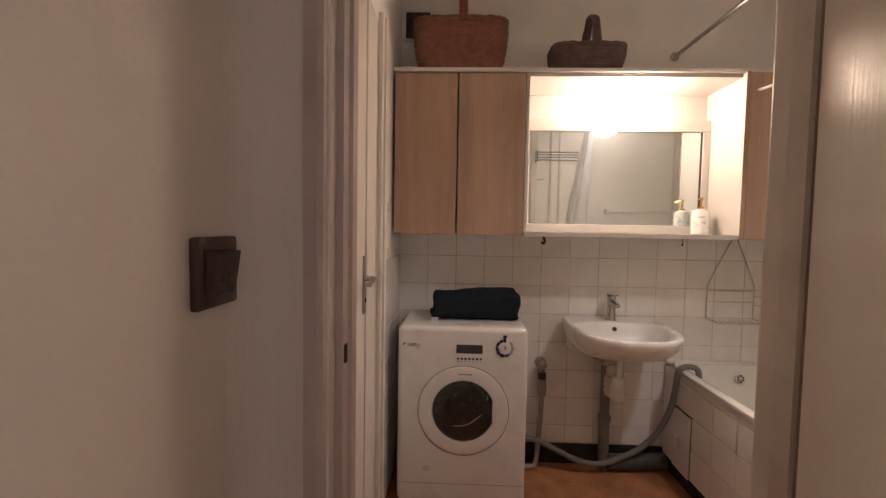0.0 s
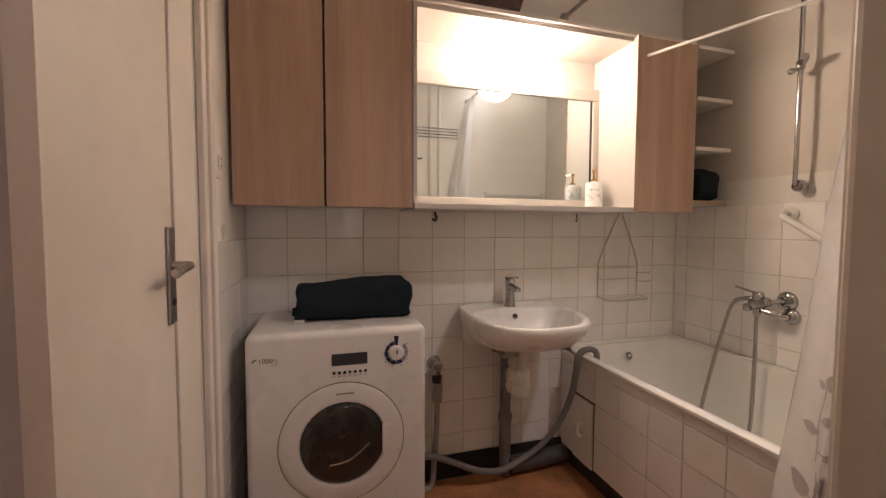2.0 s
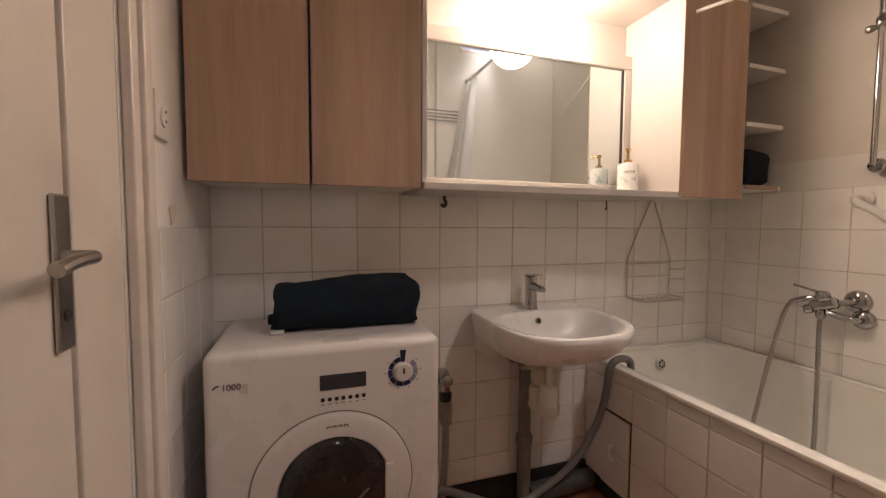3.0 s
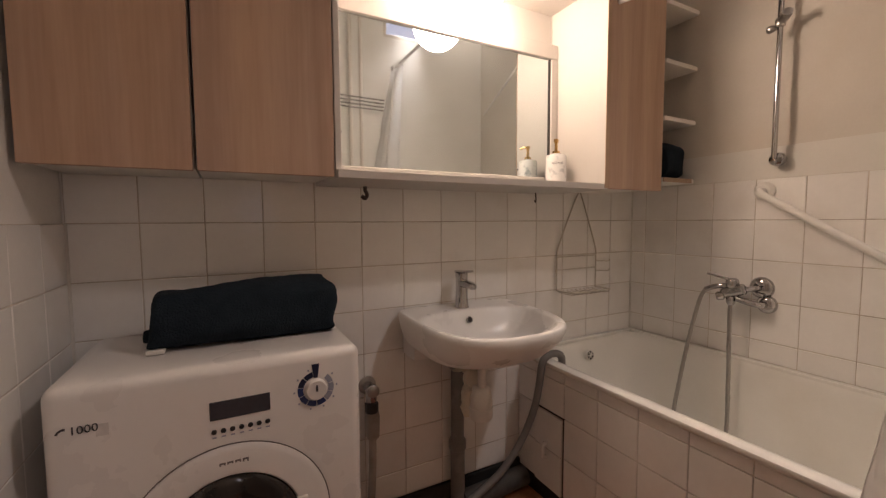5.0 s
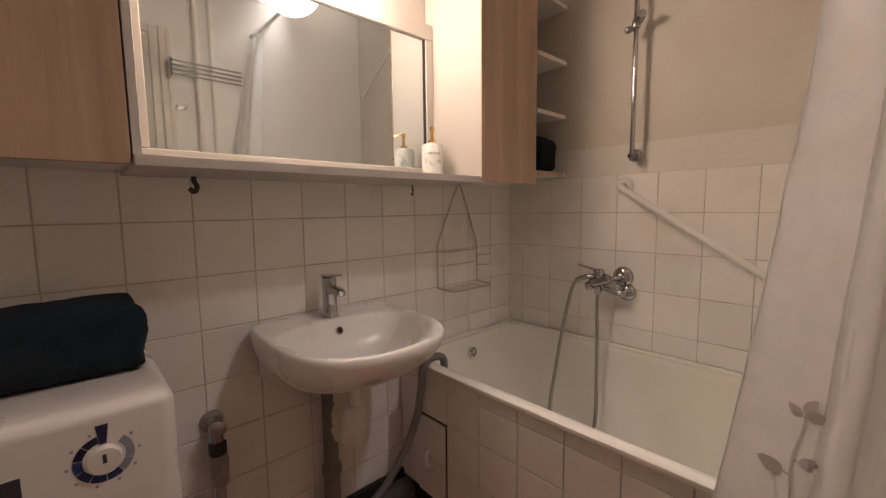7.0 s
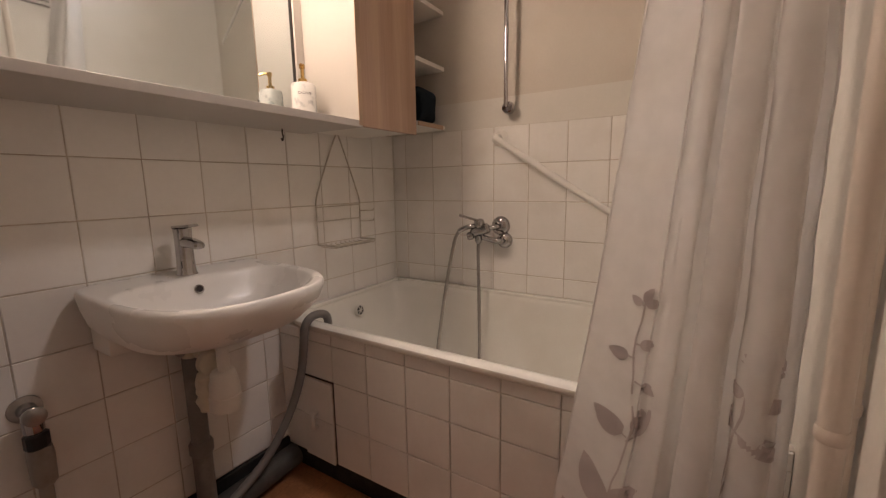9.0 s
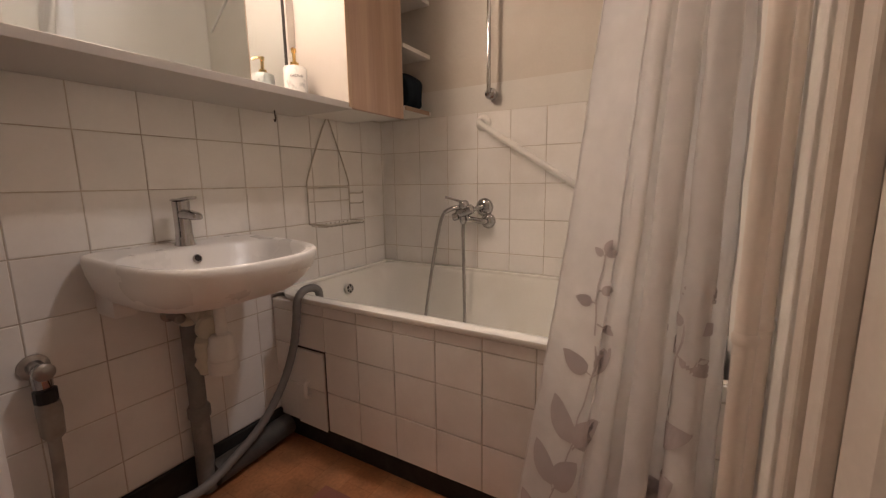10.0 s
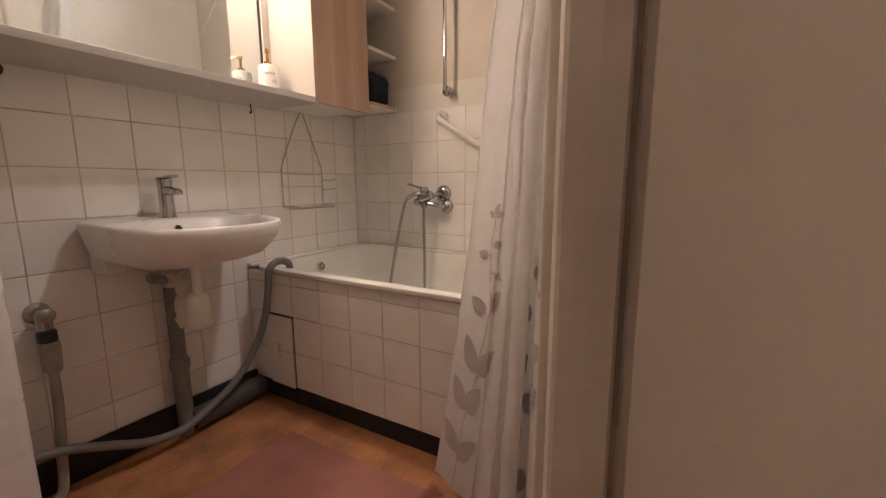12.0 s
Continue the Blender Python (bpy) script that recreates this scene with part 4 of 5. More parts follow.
# ---- shower fittings on the tub wall ----
def tub_mixer():
    X = ROOM_X
    m = thing("tub_mixer", (X - 0.03, -0.53, 0.80), "chrome tub mixer with lever, rosettes and hand shower", "tap")
    part("rosette", turned([(0.041, 0), (0.040, 0.006), (0.032, 0.015), (0.016, 0.020)], (X - 0.001, -0.566, 0.866), (-1, 0, 0), 28), M_CHROME, m, "large domed rosette", True)
    part("rosette", turned([(0.034, 0), (0.034, 0.006), (0.028, 0.016), (0.014, 0.022)], (X - 0.001, -0.585, 0.806), (-1, 0, 0), 28), M_CHROME, m, "round lower rosette", True)
    part("union", tube([(X - 0.012, -0.585, 0.806), (X - 0.05, -0.582, 0.808), (X - 0.064, -0.560, 0.812), (X - 0.068, -0.515, 0.822)], 0.0115, 14), M_CHROME, m, "", True)
    part("union", tube([(X - 0.012, -0.566, 0.866), (X - 0.045, -0.556, 0.864), (X - 0.066, -0.530, 0.856)], 0.0105, 14), M_CHROME, m, "", True)
    part("body", turned([(0.012, -0.048), (0.021, -0.042), (0.0225, -0.01), (0.0225, 0.022), (0.019, 0.034), (0.010, 0.040)], (X - 0.070, -0.498, 0.848), (0, 0.94, -0.34), 22), M_CHROME, m, "", True)
    part("cartridge_cap", turned([(0.018, 0), (0.0225, 0.006), (0.022, 0.028), (0.015, 0.036), (0.004, 0.038)], (X - 0.070, -0.502, 0.862), (-0.1, 0.15, 1), 20), M_CHROME, m, "", True)
    part("lever", tube([(X - 0.074, -0.492, 0.892), (X - 0.088, -0.462, 0.902), (X - 0.108, -0.425, 0.914)], 0.0052, 10), M_CHROME, m, "", True)
    part("outlet", turned([(0.014, 0), (0.016, 0.004), (0.016, 0.022), (0.011, 0.032)], (X - 0.071, -0.495, 0.828), (0, 0, -1), 16), M_CHROME, m, "", True)
    part("diverter", turned([(0.009, 0), (0.0165, 0.006), (0.0175, 0.024), (0.012, 0.030)], (X - 0.078, -0.478, 0.830), (-0.4, 0.85, -0.2), 16), M_CHROME, m, "", True)
    part("hand_shower", tube([(X - 0.072, -0.49, 0.868), (X - 0.080, -0.460, 0.866), (X - 0.087, -0.432, 0.856), (X - 0.091, -0.412, 0.845)], 0.0100, 12), M_CHROME, m, "slim chrome hand shower handle", True)
    part("shower_hose", tube([(X - 0.091, -0.412, 0.845), (X - 0.098, -0.394, 0.80), (X - 0.135, -0.382, 0.66), (X - 0.19, -0.380, 0.48), (X - 0.24, -0.390, 0.33), (X - 0.26, -0.43, 0.225), (X - 0.24, -0.50, 0.198), (X - 0.19, -0.535, 0.22), (X - 0.135, -0.53, 0.32), (X - 0.095, -0.51, 0.50), (X - 0.076, -0.497, 0.68), (X - 0.072, -0.494, 0.76), (X - 0.071, -0.495, 0.80)], 0.0075, 9, per=10, ribs=0.06), M_STEEL, m, "grey metal shower hose", True)


tub_mixer()


def slide_bar():
    s = thing("shower_bar", (2.07, -0.605, 1.33), "thin chrome shower slide bar without a shower", "shower bar")
    part("bar", turned([(0.0085, 1.335), (0.0085, 2.19)], (2.075, -0.605, 0), n=14), M_CHROME, s, "", True)
    part("end_knob", turned([(0.012, 0.0), (0.022, 0.010), (0.025, 0.026), (0.022, 0.040), (0.010, 0.048)], (2.127, -0.606, 1.335), (-1, 0, 0), 22), M_CHROME, s, "rounded end knob", True)
    part("end_knob", turned([(0.012, 0.0), (0.022, 0.010), (0.025, 0.026), (0.022, 0.040), (0.010, 0.048)], (2.127, -0.606, 2.185), (-1, 0, 0), 22), M_CHROME, s, "rounded end knob", True)
    c = part("slider", turned([(0.013, -0.015), (0.015, -0.012), (0.015, 0.012), (0.013, 0.015)], (2.075, -0.605, 1.80), n=18), M_STEEL, s, "", True)
    part("slider_knob", turned([(0.008, 0), (0.012, 0.012), (0.013, 0.022), (0.008, 0.028)], (2.072, -0.595, 1.785), (-0.6, 0.7, -0.2), 16), M_STEEL, c, "", True)
    part("shower_holder", tube([(2.07, -0.612, 1.805), (2.055, -0.63, 1.812), (2.04, -0.64, 1.815)], 0.014, 12), M_STEEL, c, "", True)


slide_bar()


def grab_rail():
    g = thing("grab_rail", (2.07, -0.78, 1.1), "slanting white plastic grab rail on the tiles", "grab rail")
    part("rail", tube([(2.126, -0.560, 1.226), (2.085, -0.565, 1.224), (2.062, -0.580, 1.212), (2.058, -0.62, 1.186), (2.058, -0.80, 1.070), (2.058, -1.00, 0.940), (2.060, -1.035, 0.917), (2.085, -1.05, 0.907), (2.126, -1.055, 0.905)], 0.0128, 14), M_PLASTIC, g, "", True)
    for y, z in ((-0.560, 1.226), (-1.055, 0.905)):
        part("flange", turned([(0.034, 0), (0.034, 0.006), (0.022, 0.016)], (2.127, y, z), (-1, 0, 0), 24), M_PLASTIC, g, "", True)


grab_rail()


def wire_rack():
    w = thing("wire_rack", (1.75, -0.03, 0.81), "rusty wire shower rack hanging against the tiles", "rack")
    part("hanger", tube([(1.630, -0.010, 0.965), (1.635, -0.010, 1.0), (1.69, -0.008, 1.12), (1.755, -0.006, 1.243), (1.77, -0.006, 1.243), (1.82, -0.008, 1.12), (1.865, -0.010, 1.0), (1.870, -0.010, 0.965)], 0.0032, 6, per=4), M_WIRE, w)
    part("side_wire", tube([(1.630, -0.010, 0.965), (1.628, -0.012, 0.812)], 0.0032, 6, per=1), M_WIRE, w)
    part("side_wire", tube([(1.870, -0.010, 0.965), (1.868, -0.012, 0.812)], 0.0032, 6, per=1), M_WIRE, w)
    for z in (0.962, 0.905):
        part("cross_wire", tube([(1.628, -0.010, z), (1.868, -0.010, z)], 0.0028, 6, per=1), M_WIRE, w)
    for z in (0.935, 0.890):
        part("side_hook", tube([(1.868, -0.010, z), (1.89, -0.03, z), (1.912, -0.045, z), (1.918, -0.048, z + 0.008)], 0.003, 6, per=3), M_WIRE, w)
    basket = part("basket_rim", tube([(1.628, -0.010, 0.815), (1.632, -0.085, 0.815), (1.66, -0.10, 0.815), (1.84, -0.10, 0.815), (1.866, -0.085, 0.815), (1.868, -0.010, 0.815)], 0.0034, 6, per=4), M_WIRE, w)
    for k in range(9):
        x = 1.645 + 0.026 * k
        part("basket_wire", tube([(x, -0.010, 0.812), (x, -0.012, 0.805), (x, -0.095, 0.805), (x, -0.100, 0.814)], 0.0022, 5, per=2), M_WIRE, basket)


wire_rack()


# ---- rods and curtain ----
rod = thing("curtain_rod", (1.41, -0.72, 2.17), "thin steel shower curtain rod across the room", "curtain rod")
part("rod", tube([(1.412, -0.002, 2.170), (1.41, -1.438, 2.170)], 0.0095, 12, per=1), M_STEEL, rod, "", True)
for y, d in ((-0.0005, -1), (-1.4395, 1)):
    part("flange", turned([(0.022, 0), (0.022, 0.005), (0.013, 0.018)], (1.411, y, 2.170), (0, d, 0), 20), M_STEEL, rod, "", True)
arm = thing("drying_rail", (1.8, -0.75, 1.91), "thin white drying rail ending at the oak cabinet", "rail")
part("rail", tube([(1.634, -0.2985, 1.903), (1.655, -0.345, 1.905), (1.99, -1.09, 1.925), (2.127, -1.394, 1.934)], 0.0065, 10, per=1), M_PLASTIC, arm, "", True)


def curtain_point(u, z):
    """The hanging cloth: u runs 0..1 from the free edge to the pipes, z is the height."""
    drop = (2.12 - z) / 2.08
    y_edge = -1.2025 + 0.265 * max(drop - 0.12, 0) ** 1.5
    y_end = -1.385
    x_edge, x_end = 1.385 - 0.085 * min(drop * 2.2, 1) + 0.03 * drop, 1.385 - 0.175 * min(drop * 2.2, 1)
    v = 0.52 * min(u / 0.30, 1) + 0.48 * max(u - 0.30, 0) / 0.70
    y = y_edge + (y_end - y_edge) * v
    x = x_edge + (x_end - x_edge) * v
    folds = max(u - 0.22, 0) / 0.78
    ripple = 2 * math.pi * (3.0 * folds + 0.12 * math.sin(3 * folds + 1.5 * drop))
    amp = (0.022 + 0.026 * min(drop * 1.5, 1)) * min(1, folds * 4)
    soft = 0.010 * math.sin(u / 0.22 * math.pi + drop * 2) * (1 if u < 0.22 else 0) * min(drop * 3, 1)
    return Vector((x - amp * math.sin(ripple) + soft, y + 0.014 * math.sin(2 * ripple + 0.6) * min(1, folds * 4), z))


def shower_curtain():
    c = thing("shower_curtain", (1.33, -1.2, 0.05), "white shower curtain printed with grey leafy sprigs, drawn aside", "curtain")
    nu, nv = 170, 130
    bm = bmesh.new()
    rng = random.Random(5)
    grid = []
    for j in range(nv + 1):
        z = 0.045 + (2.125 - 0.045) * j / nv
        row = []
        for i in range(nu + 1):
            p = curtain_point(i / nu, z)
            p.x += 0.003 * noise.noise(p * 14)
            p.y += 0.003 * noise.noise(p * 11 + Vector((5, 0, 0)))
            # creases left from folding, and crumpled pleats
            p.x -= 0.0035 * sum(math.exp(-((z - c - 0.01 * math.sin(i * 0.21)) / 0.010) ** 2) for c in (0.66, 1.05, 1.44))
            if i > nu * 0.25:
                p.x += 0.0075 * noise.noise(Vector((p.y * 26, p.x * 20, z * 7)))
            row.append(bm.verts.new(p))
        grid.append(row)
    for j in range(nv):
        for i in range(nu):
            bm.faces.new((grid[j][i], grid[j][i + 1], grid[j + 1][i + 1], grid[j + 1][i]))
    cloth = part("cloth", bm, M_CURTAIN, c, "", True)
    hem = part("hem", tube([curtain_point(0.0, z) for z in (0.045, 0.3, 0.6, 0.9, 1.2, 1.5, 1.8, 2.12)], 0.0014, 6, per=4), M_CURTAIN, c, "stitched free edge", True)
    # length along the cloth at mid height, to lay the print without stretching it
    us = [i / 800 for i in range(801)]

    def lengths(z):
        out, s, prev = [0.0], 0.0, curtain_point(0, z)
        for u in us[1:]:
            p = curtain_point(u, z)
            s += (p - prev).length
            prev = p
            out.append(s)
        return out
    table = {k: lengths(0.05 + 0.1 * k) for k in range(13)}

    def at(s, z, lift=0.0022):
        tab = table[min(max(round((z - 0.05) / 0.1), 0), 12)]
        u = float(np.interp(s, tab, us))
        p = curtain_point(u, z)
        du = curtain_point(min(u + 0.004, 1), z) - curtain_point(max(u - 0.004, 0), z)
        nrm = du.cross(Vector((0, 0, 1))).normalized()
        if nrm.x > 0:
            nrm = -nrm
        return p, nrm, lift

    def stamp(poly, mat, name):
        b = bmesh.new()
        for side in (1, -1):
            rows = []
            for ring in poly:
                rows.append([])
                for s, z in ring:
                    p, nrm, lift = at(max(s, 0.004), z)
                    rows[-1].append(b.verts.new(p + nrm * lift * side))
            for r0, r1 in zip(rows, rows[1:]):
                for k in range(len(r0) - 1):
                    b.faces.new((r0[k], r0[k + 1], r1[k + 1], r1[k]))
        return part(name, b, mat, cloth, "printed grey leaf" if name == "leaf_print" else "")

    def leaf(s, z, ang, length, mat):
        ca, sa = math.cos(ang), math.sin(ang)
        poly = []
        for k in range(10):
            t = k / 9
            w = 0.27 * length * (math.sin(math.pi * t ** 0.72) ** 0.75) + 0.0004
            bend = 0.05 * length * math.sin(math.pi * t)
            poly.append([(s + ca * t * length - sa * (w * q + bend), z + sa * t * length + ca * (w * q + bend)) for q in (-1, -0.5, 0, 0.5, 1)])
        stamp(poly, mat, "leaf_print")

    def sprig(stem, leaves, mat, thick=0.0026):
        """stem: (s, z) from the hem up; leaves: (z on the stem, degrees, length, stalk)."""
        zs, ss = [p[1] for p in stem], [p[0] for p in stem]

        def on_stem(z):
            return float(np.interp(z, zs, ss))
        line = [(on_stem(z) + 0.003 * math.sin(z * 23), z) for z in np.linspace(zs[0], zs[-1], 26)]
        stamp([[(s - thick, z), (s, z), (s + thick, z)] for s, z in line], mat, "stem_print")
        for z, deg, length, stalk in leaves:
            a, s = radians(deg), on_stem(z)
            ds, dz = math.cos(a) * stalk, math.sin(a) * stalk
            if stalk:
                stamp([[(s + 0.0018 * math.sin(a), z - 0.0018), (s, z), (s - 0.0018 * math.sin(a), z + 0.0018)], [(s + ds + 0.0014 * math.sin(a), z + dz - 0.0014), (s + ds, z + dz), (s + ds - 0.0014 * math.sin(a), z + dz + 0.0014)]], mat, "stem_print")
            leaf(s + ds, z + dz, a, length, mat)

    sprig([(0.085, 0.05), (0.092, 0.30), (0.116, 0.42), (0.126, 0.61), (0.104, 0.75), (0.102, 0.842)],
          [(0.836, 152, 0.026, 0.004), (0.842, 66, 0.030, 0.0), (0.840, 8, 0.030, 0.002), (0.768, 6, 0.036, 0.006), (0.742, 178, 0.044, 0.012), (0.702, -14, 0.034, 0.022), (0.594, 160, 0.078, 0.010), (0.586, 62, 0.070, 0.016),
           (0.422, 127, 0.112, 0.008), (0.416, 58, 0.096, 0.010), (0.298, 128, 0.108, 0.008), (0.292, 66, 0.100, 0.010), (0.160, 134, 0.105, 0.008), (0.140, 58, 0.100, 0.010)], M_PRINT, 0.0018)
    sprig([(0.515, 0.05), (0.532, 0.35), (0.562, 0.55), (0.588, 0.70), (0.598, 0.815)],
          [(0.806, 172, 0.030, 0.006), (0.808, -14, 0.040, 0.006), (0.754, 170, 0.036, 0.006), (0.750, 4, 0.040, 0.008), (0.696, 155, 0.044, 0.010), (0.698, -18, 0.056, 0.006), (0.570, 150, 0.030, 0.004), (0.524, 34, 0.085, 0.008),
           (0.380, 48, 0.120, 0.008), (0.360, 142, 0.090, 0.008), (0.240, 62, 0.110, 0.008), (0.150, 132, 0.100, 0.008)], M_PRINT, 0.0022)
    for s, z, deg, length in ((0.455, 0.70, 84, 0.036), (0.448, 0.60, 96, 0.042), (0.452, 0.47, 88, 0.052), (0.440, 0.30, 92, 0.062), (0.455, 0.14, 80, 0.066)):
        leaf(s, z, radians(deg), length, M_PRINTDARK)
    for k in range(8):
        p = curtain_point((k + 0.5) / 8, 2.12)
        pts = [(1.41 + 0.017 * math.cos(a), p.y, 2.168 + 0.022 * math.sin(a)) for a in [2 * math.pi * i / 12 for i in range(13)]]
        pts[-1] = pts[0]
        ring = part("ring", tube(pts, 0.0022, 6, per=1), M_PLASTIC, c)
        part("hook", tube([(1.41, p.y, 2.146), tuple(p)], 0.0018, 5, per=1), M_PLASTIC, ring)


shower_curtain()


# ---- pipes and rails on the entry wall ----
def riser(x, y, r, label):
    p = thing("riser_pipe", (x, y, 0), label, "pipe", "riser pipes")
    part("pipe", turned([(r, 0.0), (r, ROOM_Z - 0.002)], (x, y, 0), n=24), M_CREAMPIPE, p, "", True)
    for z in (0.775, 1.95):
        part("joint", turned([(r + 0.0004, z - 0.008), (r + 0.0022, z - 0.004), (r + 0.0022, z + 0.004), (r + 0.0004, z + 0.008)], (x, y, 0), n=24), M_CREAMPIPE, p, "", True)


riser(1.093, -1.396, 0.0130, "thick cream-painted riser pipe beside the curtain")
riser(1.172, -1.4255, 0.0115, "thin cream-painted riser pipe behind the curtain")


def towel_rail():
    t = thing("towel_rail", (1.13, -1.36, 1.85), "chrome towel rail of four thin bars", "towel rail")
    for k in range(4):
        part("bar", tube([(0.965, -1.345 + 0.004 * k, 1.853 + 0.021 * k), (1.30, -1.345 + 0.004 * k, 1.853 + 0.021 * k)], 0.0045, 8, per=1), M_CHROME, t)
    part("bracket", box(0.955, 0.967, -1.4255, -1.332, 1.84, 1.93, 0.003), M_CHROME, t)
    h = thing("robe_hook", (0.99, -1.43, 1.70), "small chrome double robe hook", "hook")
    part("plate", box(0.985, 1.035, -1.4395, -1.434, 1.695, 1.71, 0.002), M_CHROME, h)
    for x in (0.99, 1.03):
        part("prong", tube([(x, -1.436, 1.702), (x, -1.41, 1.698), (x, -1.405, 1.71)], 0.004, 8), M_CHROME, h)


towel_rail()


def foot_rail():
    t = thing("towel_bar", (1.85, -1.40, 1.42), "white towel bar on the wall over the tub", "towel bar")
    part("bar", tube([(1.56, -1.395, 1.435), (2.10, -1.395, 1.435)], 0.009, 12, per=1), M_PLASTIC, t, "", True)
    for x in (1.575, 2.085):
        part("bracket", box(x - 0.014, x + 0.014, -1.4395, -1.385, 1.420, 1.455, 0.003), M_PLASTIC, t)


foot_rail()


# ---- baskets on the cabinets ----
def wicker_basket(x0, x1, y0, y1, z0, z1, mat, rows, label, handle_top, hx, flare):
    b = thing("wicker_basket", ((x0 + x1) / 2, (y0 + y1) / 2, z0), label, "basket", "baskets on the cabinets")
    cx, cy = (x0 + x1) / 2, (y0 + y1) / 2
    ax, ay = (x1 - x0) / 2, (y1 - y0) / 2
    n, rings = 96, []
    for k in range(rows * 2 + 1):
        t = k / (rows * 2)
        grow = (1 - flare) + flare * math.sin(t * math.pi * 0.62) / math.sin(math.pi * 0.62) if t < 0.99 else 1.0
        ring = []
        for i, (x, y) in enumerate(outline(cx, cy, ax * grow, ay * grow, 4.5, n)):
            weave = 0.0028 * (1 if k % 2 else -0.4) * math.cos(i * math.pi / 2 + (k // 2) * math.pi)
            out = Vector((x - cx, y - cy)).normalized()
            ring.append((x + out.x * (weave + (0.002 if k % 2 else -0.002)), y + out.y * (weave + (0.002 if k % 2 else -0.002)), z0 + 0.001 + (z1 - z0) * t))
        rings.append(ring)
    inner = [[(cx + (x - cx) * 0.95, cy + (y - cy) * 0.93, z) for x, y, z in ring] for ring in (rings[-1], rings[2])]
    part("weave", loft(rings + inner), mat, b, "", True)
    bm = bmesh.new()
    for phase in (0, math.pi):
        pts = []
        base = outline(cx, cy, ax * 1.0, ay * 1.0, 4.5, 72)
        for i, (x, y) in enumerate(base + base[:1]):
            pts.append((x, y + 0.0, z1 - 0.004 + 0.005 * math.sin(i * 0.9 + phase)))
        tube(pts, 0.0062, 6, bm, per=1)
    part("rim", bm, mat, b, "", True)
    arch = [(hx, cy + ay * math.cos(a), z1 - 0.02 + (handle_top - z1 + 0.02) * math.sin(a)) for a in [math.pi * i / 16 for i in range(17)]]
    bm = bmesh.new()
    for off in (-0.012, 0.0, 0.012):
        tube([(p[0] + off + 0.002 * math.sin(i * 1.7 + off * 90), p[1], p[2]) for i, p in enumerate(arch)], 0.0078, 7, bm, per=1)
    part("handle", bm, mat, b, "plaited arched handle", True)


wicker_basket(0.085, 0.528, -0.265, -0.05, 2.0025, 2.242, M_WICKER, 14, "large red-brown wicker basket with a tall plaited handle", 2.50 - 0.03, 0.318, 0.12)
wicker_basket(0.738, 1.080, -0.26, -0.07, 2.0025, 2.128, M_WICKER2, 9, "smaller grey-brown wicker basket on the cabinet top", 2.285, 0.93, 0.16)


def wall_vent():
    v = thing("wall_vent", (0.08, 0.0, 2.25), "dark open ventilation hole near the ceiling", "vent")
    for x0, x1, z0, z1 in ((0.002, 0.018, 2.244, 2.408), (0.147, 0.163, 2.244, 2.408), (0.018, 0.147, 2.244, 2.258), (0.018, 0.147, 2.394, 2.408)):
        part("frame_bar", box(x0, x1, -0.008, 0.0055, z0, z1, 0.001), M_PLASTER, v)
    part("hole", box(0.018, 0.147, -0.002, 0.005, 2.258, 2.394), M_SEAM, v)


wall_vent()


# ---- small things ----
def soap_dispenser():
    s = thing("soap_dispenser", (1.508, -0.125, 1.256), "white marbled soap dispenser with a gold pump", "soap dispenser")
    x, y, z = 1.508, -0.125, 1.256
    part("bottle", turned([(0.036, 0), (0.0395, 0.004), (0.0395, 0.112), (0.036, 0.120), (0.016, 0.124), (0.014, 0.127)], (x, y, z), n=32), M_MARBLE, s, "", True)
    pump = part("pump", turned([(0.014, 0.124), (0.014, 0.136), (0.006, 0.138), (0.0055, 0.168), (0.009, 0.170), (0.009, 0.182), (0.004, 0.184)], (x, y, z), n=16), M_GOLD, s, "gold pump", True)
    part("nozzle", tube([(x, y, z + 0.177), (x - 0.012, y - 0.012, z + 0.178), (x - 0.024, y - 0.024, z + 0.172)], 0.0042, 8), M_GOLD, pump)
    a = radians(-37)
    word = Matrix.Translation((x - 0.0398 * math.sin(-a) * 1.0, y - 0.0398 * math.cos(a), z + 0.085)) @ Matrix.Rotation(a, 4, "Z") @ Matrix.Rotation(radians(90), 4, "X")
    lettering("word_print", "CACTUS", 0.0105, word, M_INK, s, 0.0008)


soap_dispenser()


def small_hook(x, y, label, s=1.0):
    h = thing("cup_hook", (x, y, 1.2), label, "hook")
    part("hook", tube([(x, y, 1.2345), (x, y, 1.222), (x + 0.004 * s, y, 1.208), (x - 0.001, y, 1.196), (x - 0.008 * s, y, 1.204)], 0.0042 * s, 8), M_RUST, h)


small_hook(0.757, -0.06, "rusty dark cup hook screwed under the niche", 1.5)
small_hook(1.463, -0.06, "tiny dark cup hook screwed under the niche", 0.6)


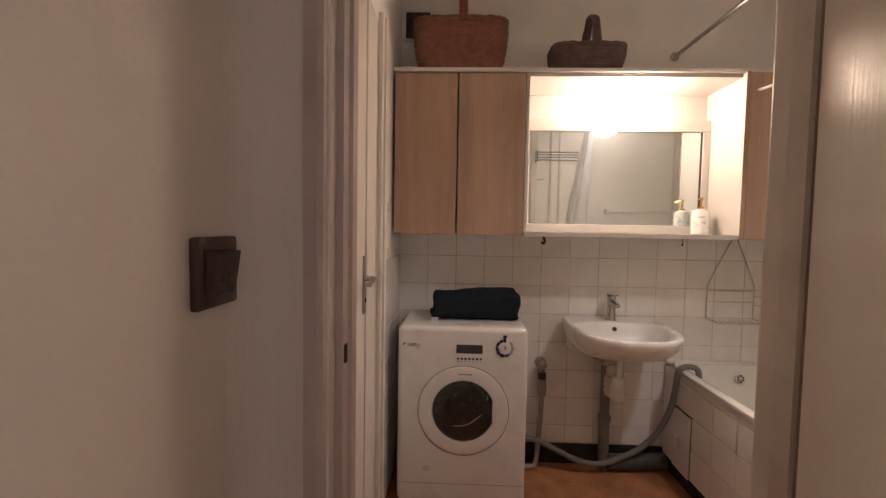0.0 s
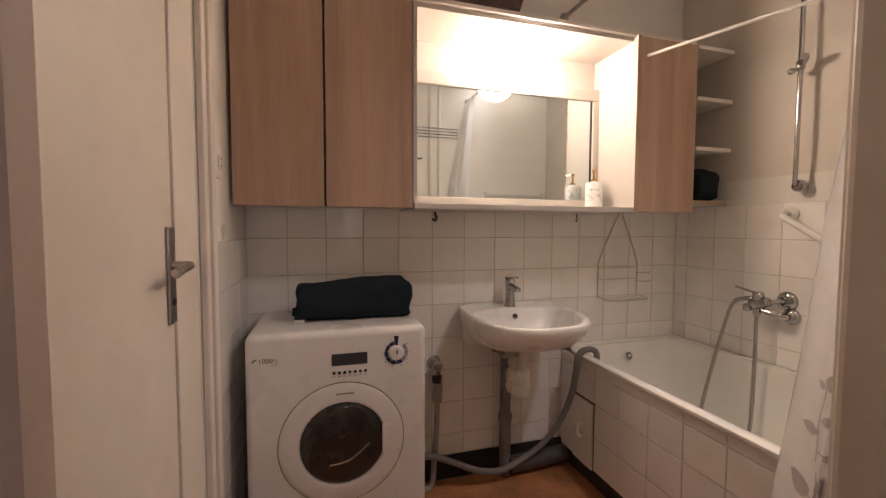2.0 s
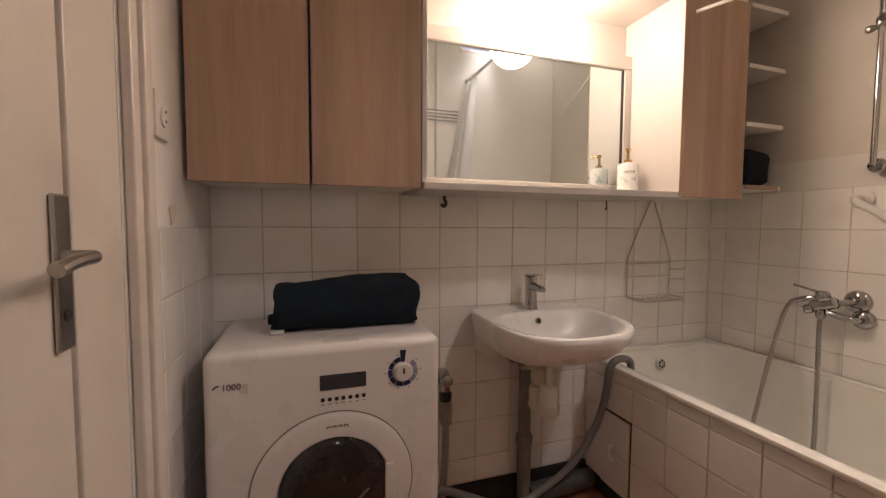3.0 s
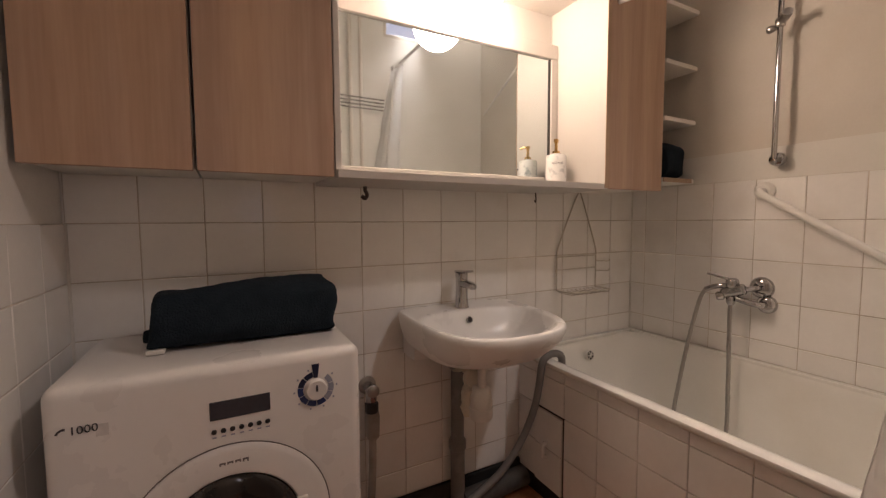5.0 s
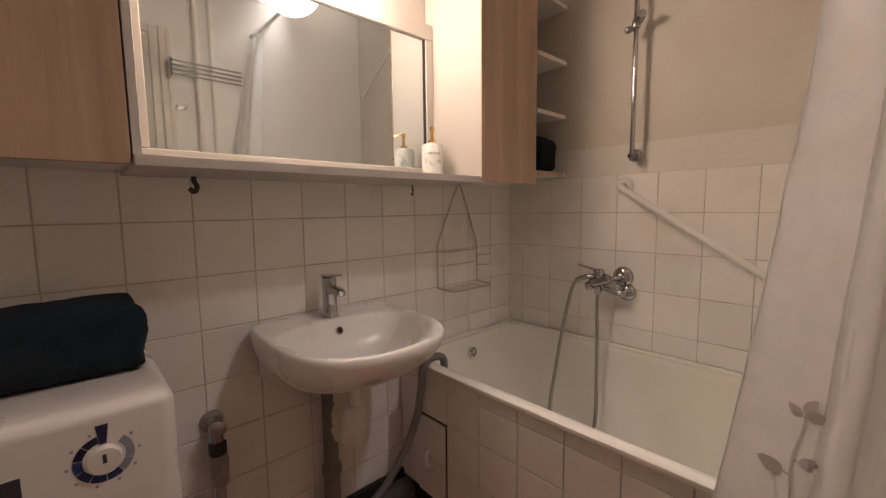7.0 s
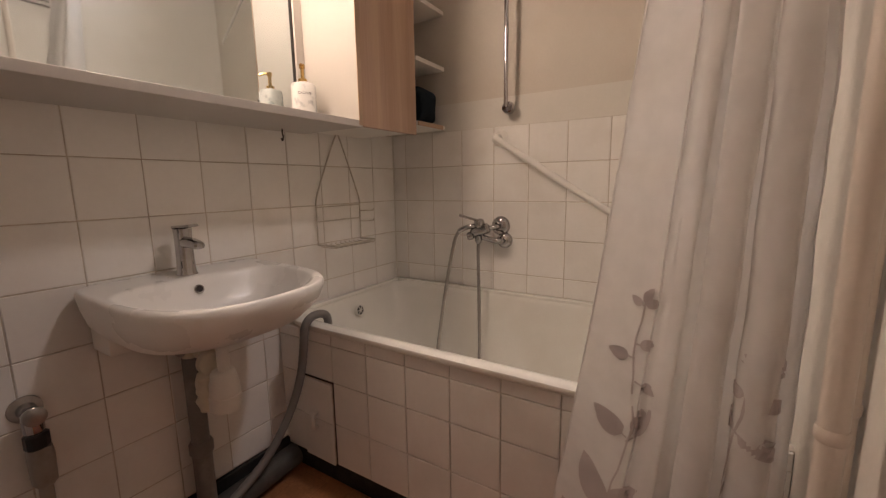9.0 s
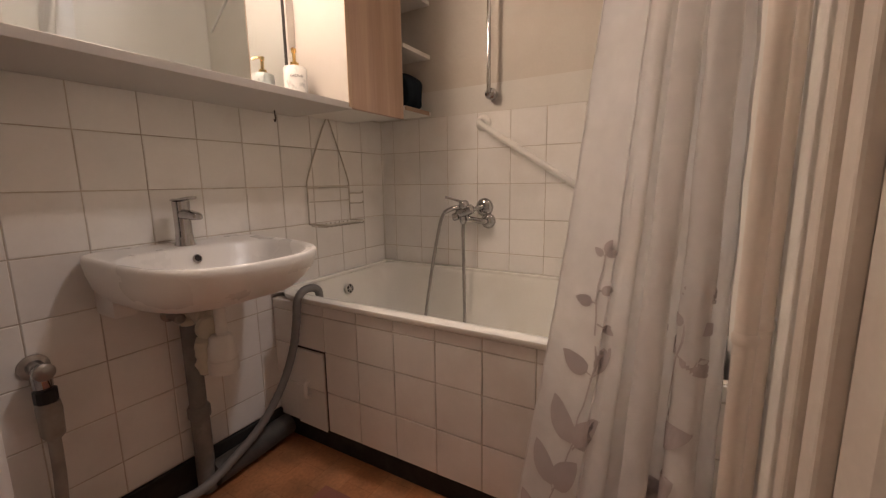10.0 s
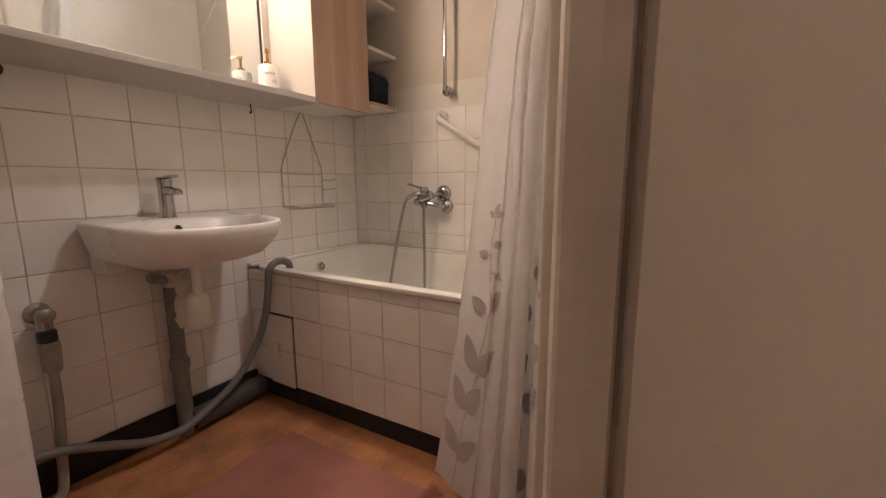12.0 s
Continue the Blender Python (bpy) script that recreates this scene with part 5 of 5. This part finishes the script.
def hall_switch():
    s = thing("light_switch", (HALL_X0, -1.62, 1.2), "chunky brown rocker light switch on the hall wall", "light switch")
    x = HALL_X0 + 0.0005
    part("plate", box(x, x + 0.012, -1.686, -1.592, 1.148, 1.244, 0.004, 2), M_SWITCH, s, "", True)
    bm = loft([[(x + d, y, z) for y, z in ((-1.674, 1.164), (-1.604, 1.164), (-1.604, 1.230), (-1.674, 1.230))] for d in (0.012, 0.0125)])
    part("rim", bm, M_SWITCH, s)
    pts0 = [(x + 0.0126, -1.668, 1.168), (x + 0.0126, -1.608, 1.168), (x + 0.0126, -1.608, 1.226), (x + 0.0126, -1.668, 1.226)]
    pts1 = [(x + 0.019, -1.666, 1.170), (x + 0.019, -1.610, 1.170), (x + 0.027, -1.610, 1.224), (x + 0.027, -1.666, 1.224)]
    part("rocker", loft([pts0, pts1]), M_SWITCH, s, "tilted brown rocker")


hall_switch()


def wall_socket():
    s = thing("wall_socket", (0, -0.44, 1.35), "flat white wall socket beside the cabinet", "socket")
    part("plate", box(-0.0055, 0.006, -0.475, -0.395, 1.305, 1.400, 0.004, 2), M_PLASTIC, s, "", True)
    for z in (1.342, 1.362):
        part("pin_hole", turned([(0.0032, 0.0), (0.0032, 0.0008)], (0.0112, -0.435, z), (1, 0, 0), 10), M_SEAM, s)
    part("well", turned([(0.022, 0), (0.021, 0.004), (0.016, 0.005)], (0.006, -0.435, 1.352), (1, 0, 0), 24), M_PLASTIC, s, "", True)


wall_socket()
part("filler_patch", loft([[(x, -0.352 + (0.021 + 0.006 * math.sin(3 * t)) * k * math.cos(t), 1.150 + (0.030 + 0.007 * math.sin(2 * t + 1)) * k * math.sin(t)) for t in [2 * math.pi * i / 22 for i in range(22)]] for x, k in ((-0.0062, 1.0), (-0.0045, 0.93), (-0.0042, 0.4))]), M_OLDPLASTIC, wall_west, "rough beige filler patch above the tiles")
tagged(part("bath_mat", box(0.62, 1.30, -1.20, -0.375, 0.0005, 0.007, 0.003, 2), M_MAT), "thin faded reddish mat lying on the lino", "mat")


# ---- tiles ----
def tile_mesh(w, h, cache={}):
    key = (round(w, 4), round(h, 4))
    if key not in cache:
        bm = bmesh.new()
        c = 0.0016
        loft([[(sx * (w / 2 - i), sy * (h / 2 - i), z) for sx, sy in ((-1, -1), (1, -1), (1, 1), (-1, 1))] for i, z in ((0, -0.0055), (0, -0.0014), (c, 0.0))], True, True, bm)
        me = bpy.data.meshes.new("tile")
        bmesh.ops.recalc_face_normals(bm, faces=bm.faces)
        bm.to_mesh(me)
        bm.free()
        me.materials.append(M_TILE)
        cache[key] = me
    return cache[key]


tile_rng = random.Random(11)


def tile_field(parent, us, vs, place, turn, joint=0.0027, skip=None):
    """Tiles between the joint lines us and vs; place(u, v) gives the centre."""
    for u0, u1 in zip(us, us[1:]):
        for v0, v1 in zip(vs, vs[1:]):
            if skip and skip(u0, u1, v0, v1):
                continue
            w, h = abs(u1 - u0) - joint, abs(v1 - v0) - joint
            if w < 0.006 or h < 0.006:
                continue
            ob = new("tile", tile_mesh(w, h))
            p = place((u0 + u1) / 2, (v0 + v1) / 2)
            ob.matrix_basis = pose(p[0], p[1], p[2], 90 + tile_rng.gauss(0, 0.22), tile_rng.gauss(0, 0.12), turn + tile_rng.gauss(0, 0.22))
            hang(ob, parent)


def cuts(a, b, first, pitch):
    """Joint positions from a to b with one joint at first."""
    ks = [first + pitch * k for k in range(-30, 31)]
    return [a] + [k for k in ks if a + 0.008 < k < b - 0.008] + [b]


rows = cuts(0.110, ROW0 + PITCH, ROW0, PITCH)
part("grout", box(0.0, ROOM_X, 0.0022, 0.0058, 0.109, ROW0 + PITCH + 0.002), M_GROUT, wall_north)
tile_field(wall_north, cuts(0.0, ROOM_X, 0.0, PITCH), rows, lambda u, v: (u, 0.0, v), 0, skip=lambda u0, u1, v0, v1: u0 > 1.5 and v1 < 0.45)
for x in (0.0, ROOM_X):
    part("corner_grout", box(x - 0.005, x + 0.005, -0.005, 0.004, 0.11 if x < 1 else 0.588, ROW0 if x < 1 else ROW0 + PITCH), M_BAND, wall_north, "pale grout filling the tiled corner")
part("grout", box(ROOM_X + 0.0022, ROOM_X + 0.0058, -1.4395, 0.0, 0.50, ROW0 + PITCH - 0.0005), M_GROUT, wall_east)
tile_field(wall_east, cuts(-1.4395, -0.001, -0.53, PITCH), cuts(0.586, ROW0 + PITCH, ROW0, PITCH), lambda u, v: (ROOM_X, u, v), -90)
part("grout", box(-0.0058, -0.0022, -0.512, 0.0, 0.02, ROW0), M_GROUT, wall_west)
tile_field(wall_west, cuts(-0.512, -0.001, 0.0, PITCH), cuts(0.05, ROW0, ROW0, PITCH), lambda u, v: (0.0, u, v), 90)
tile_field(tub_wall, cuts(-1.4395, -0.001, -0.416, PITCH), [0.0855, 0.238, 0.389, 0.5185, 0.5578], lambda u, v: (1.4320, u, v), -90, joint=0.003, skip=lambda u0, u1, v0, v1: -0.27 < (u0 + u1) / 2 < -0.11 and v1 < 0.40)


def tub_hatch():
    h = thing("tub_hatch", (1.43, -0.19, 0.09), "tiled inspection hatch standing slightly ajar in the tub apron", "hatch")
    part("dark_gap", box(1.4350, 1.4372, -0.268, -0.108, 0.0855, 0.394), M_SEAM, h)
    for v0, v1 in ((0.084, 0.236), (0.2385, 0.381)):
        ob = new("tile", tile_mesh(0.146, v1 - v0))
        ob.matrix_basis = pose(1.4255, -0.186, (v0 + v1) / 2, 90, 0, -91.2)
        hang(ob, h)
    part("board", box(1.4312, 1.4348, -0.258, -0.114, 0.086, 0.382), M_GROUT, h)
    part("handle", tube([(1.426, -0.182, 0.262), (1.408, -0.182, 0.258), (1.405, -0.182, 0.235), (1.408, -0.182, 0.212), (1.426, -0.182, 0.208)], 0.0082, 10), M_PLASTIC, h, "small white plastic pull", True)


tub_hatch()
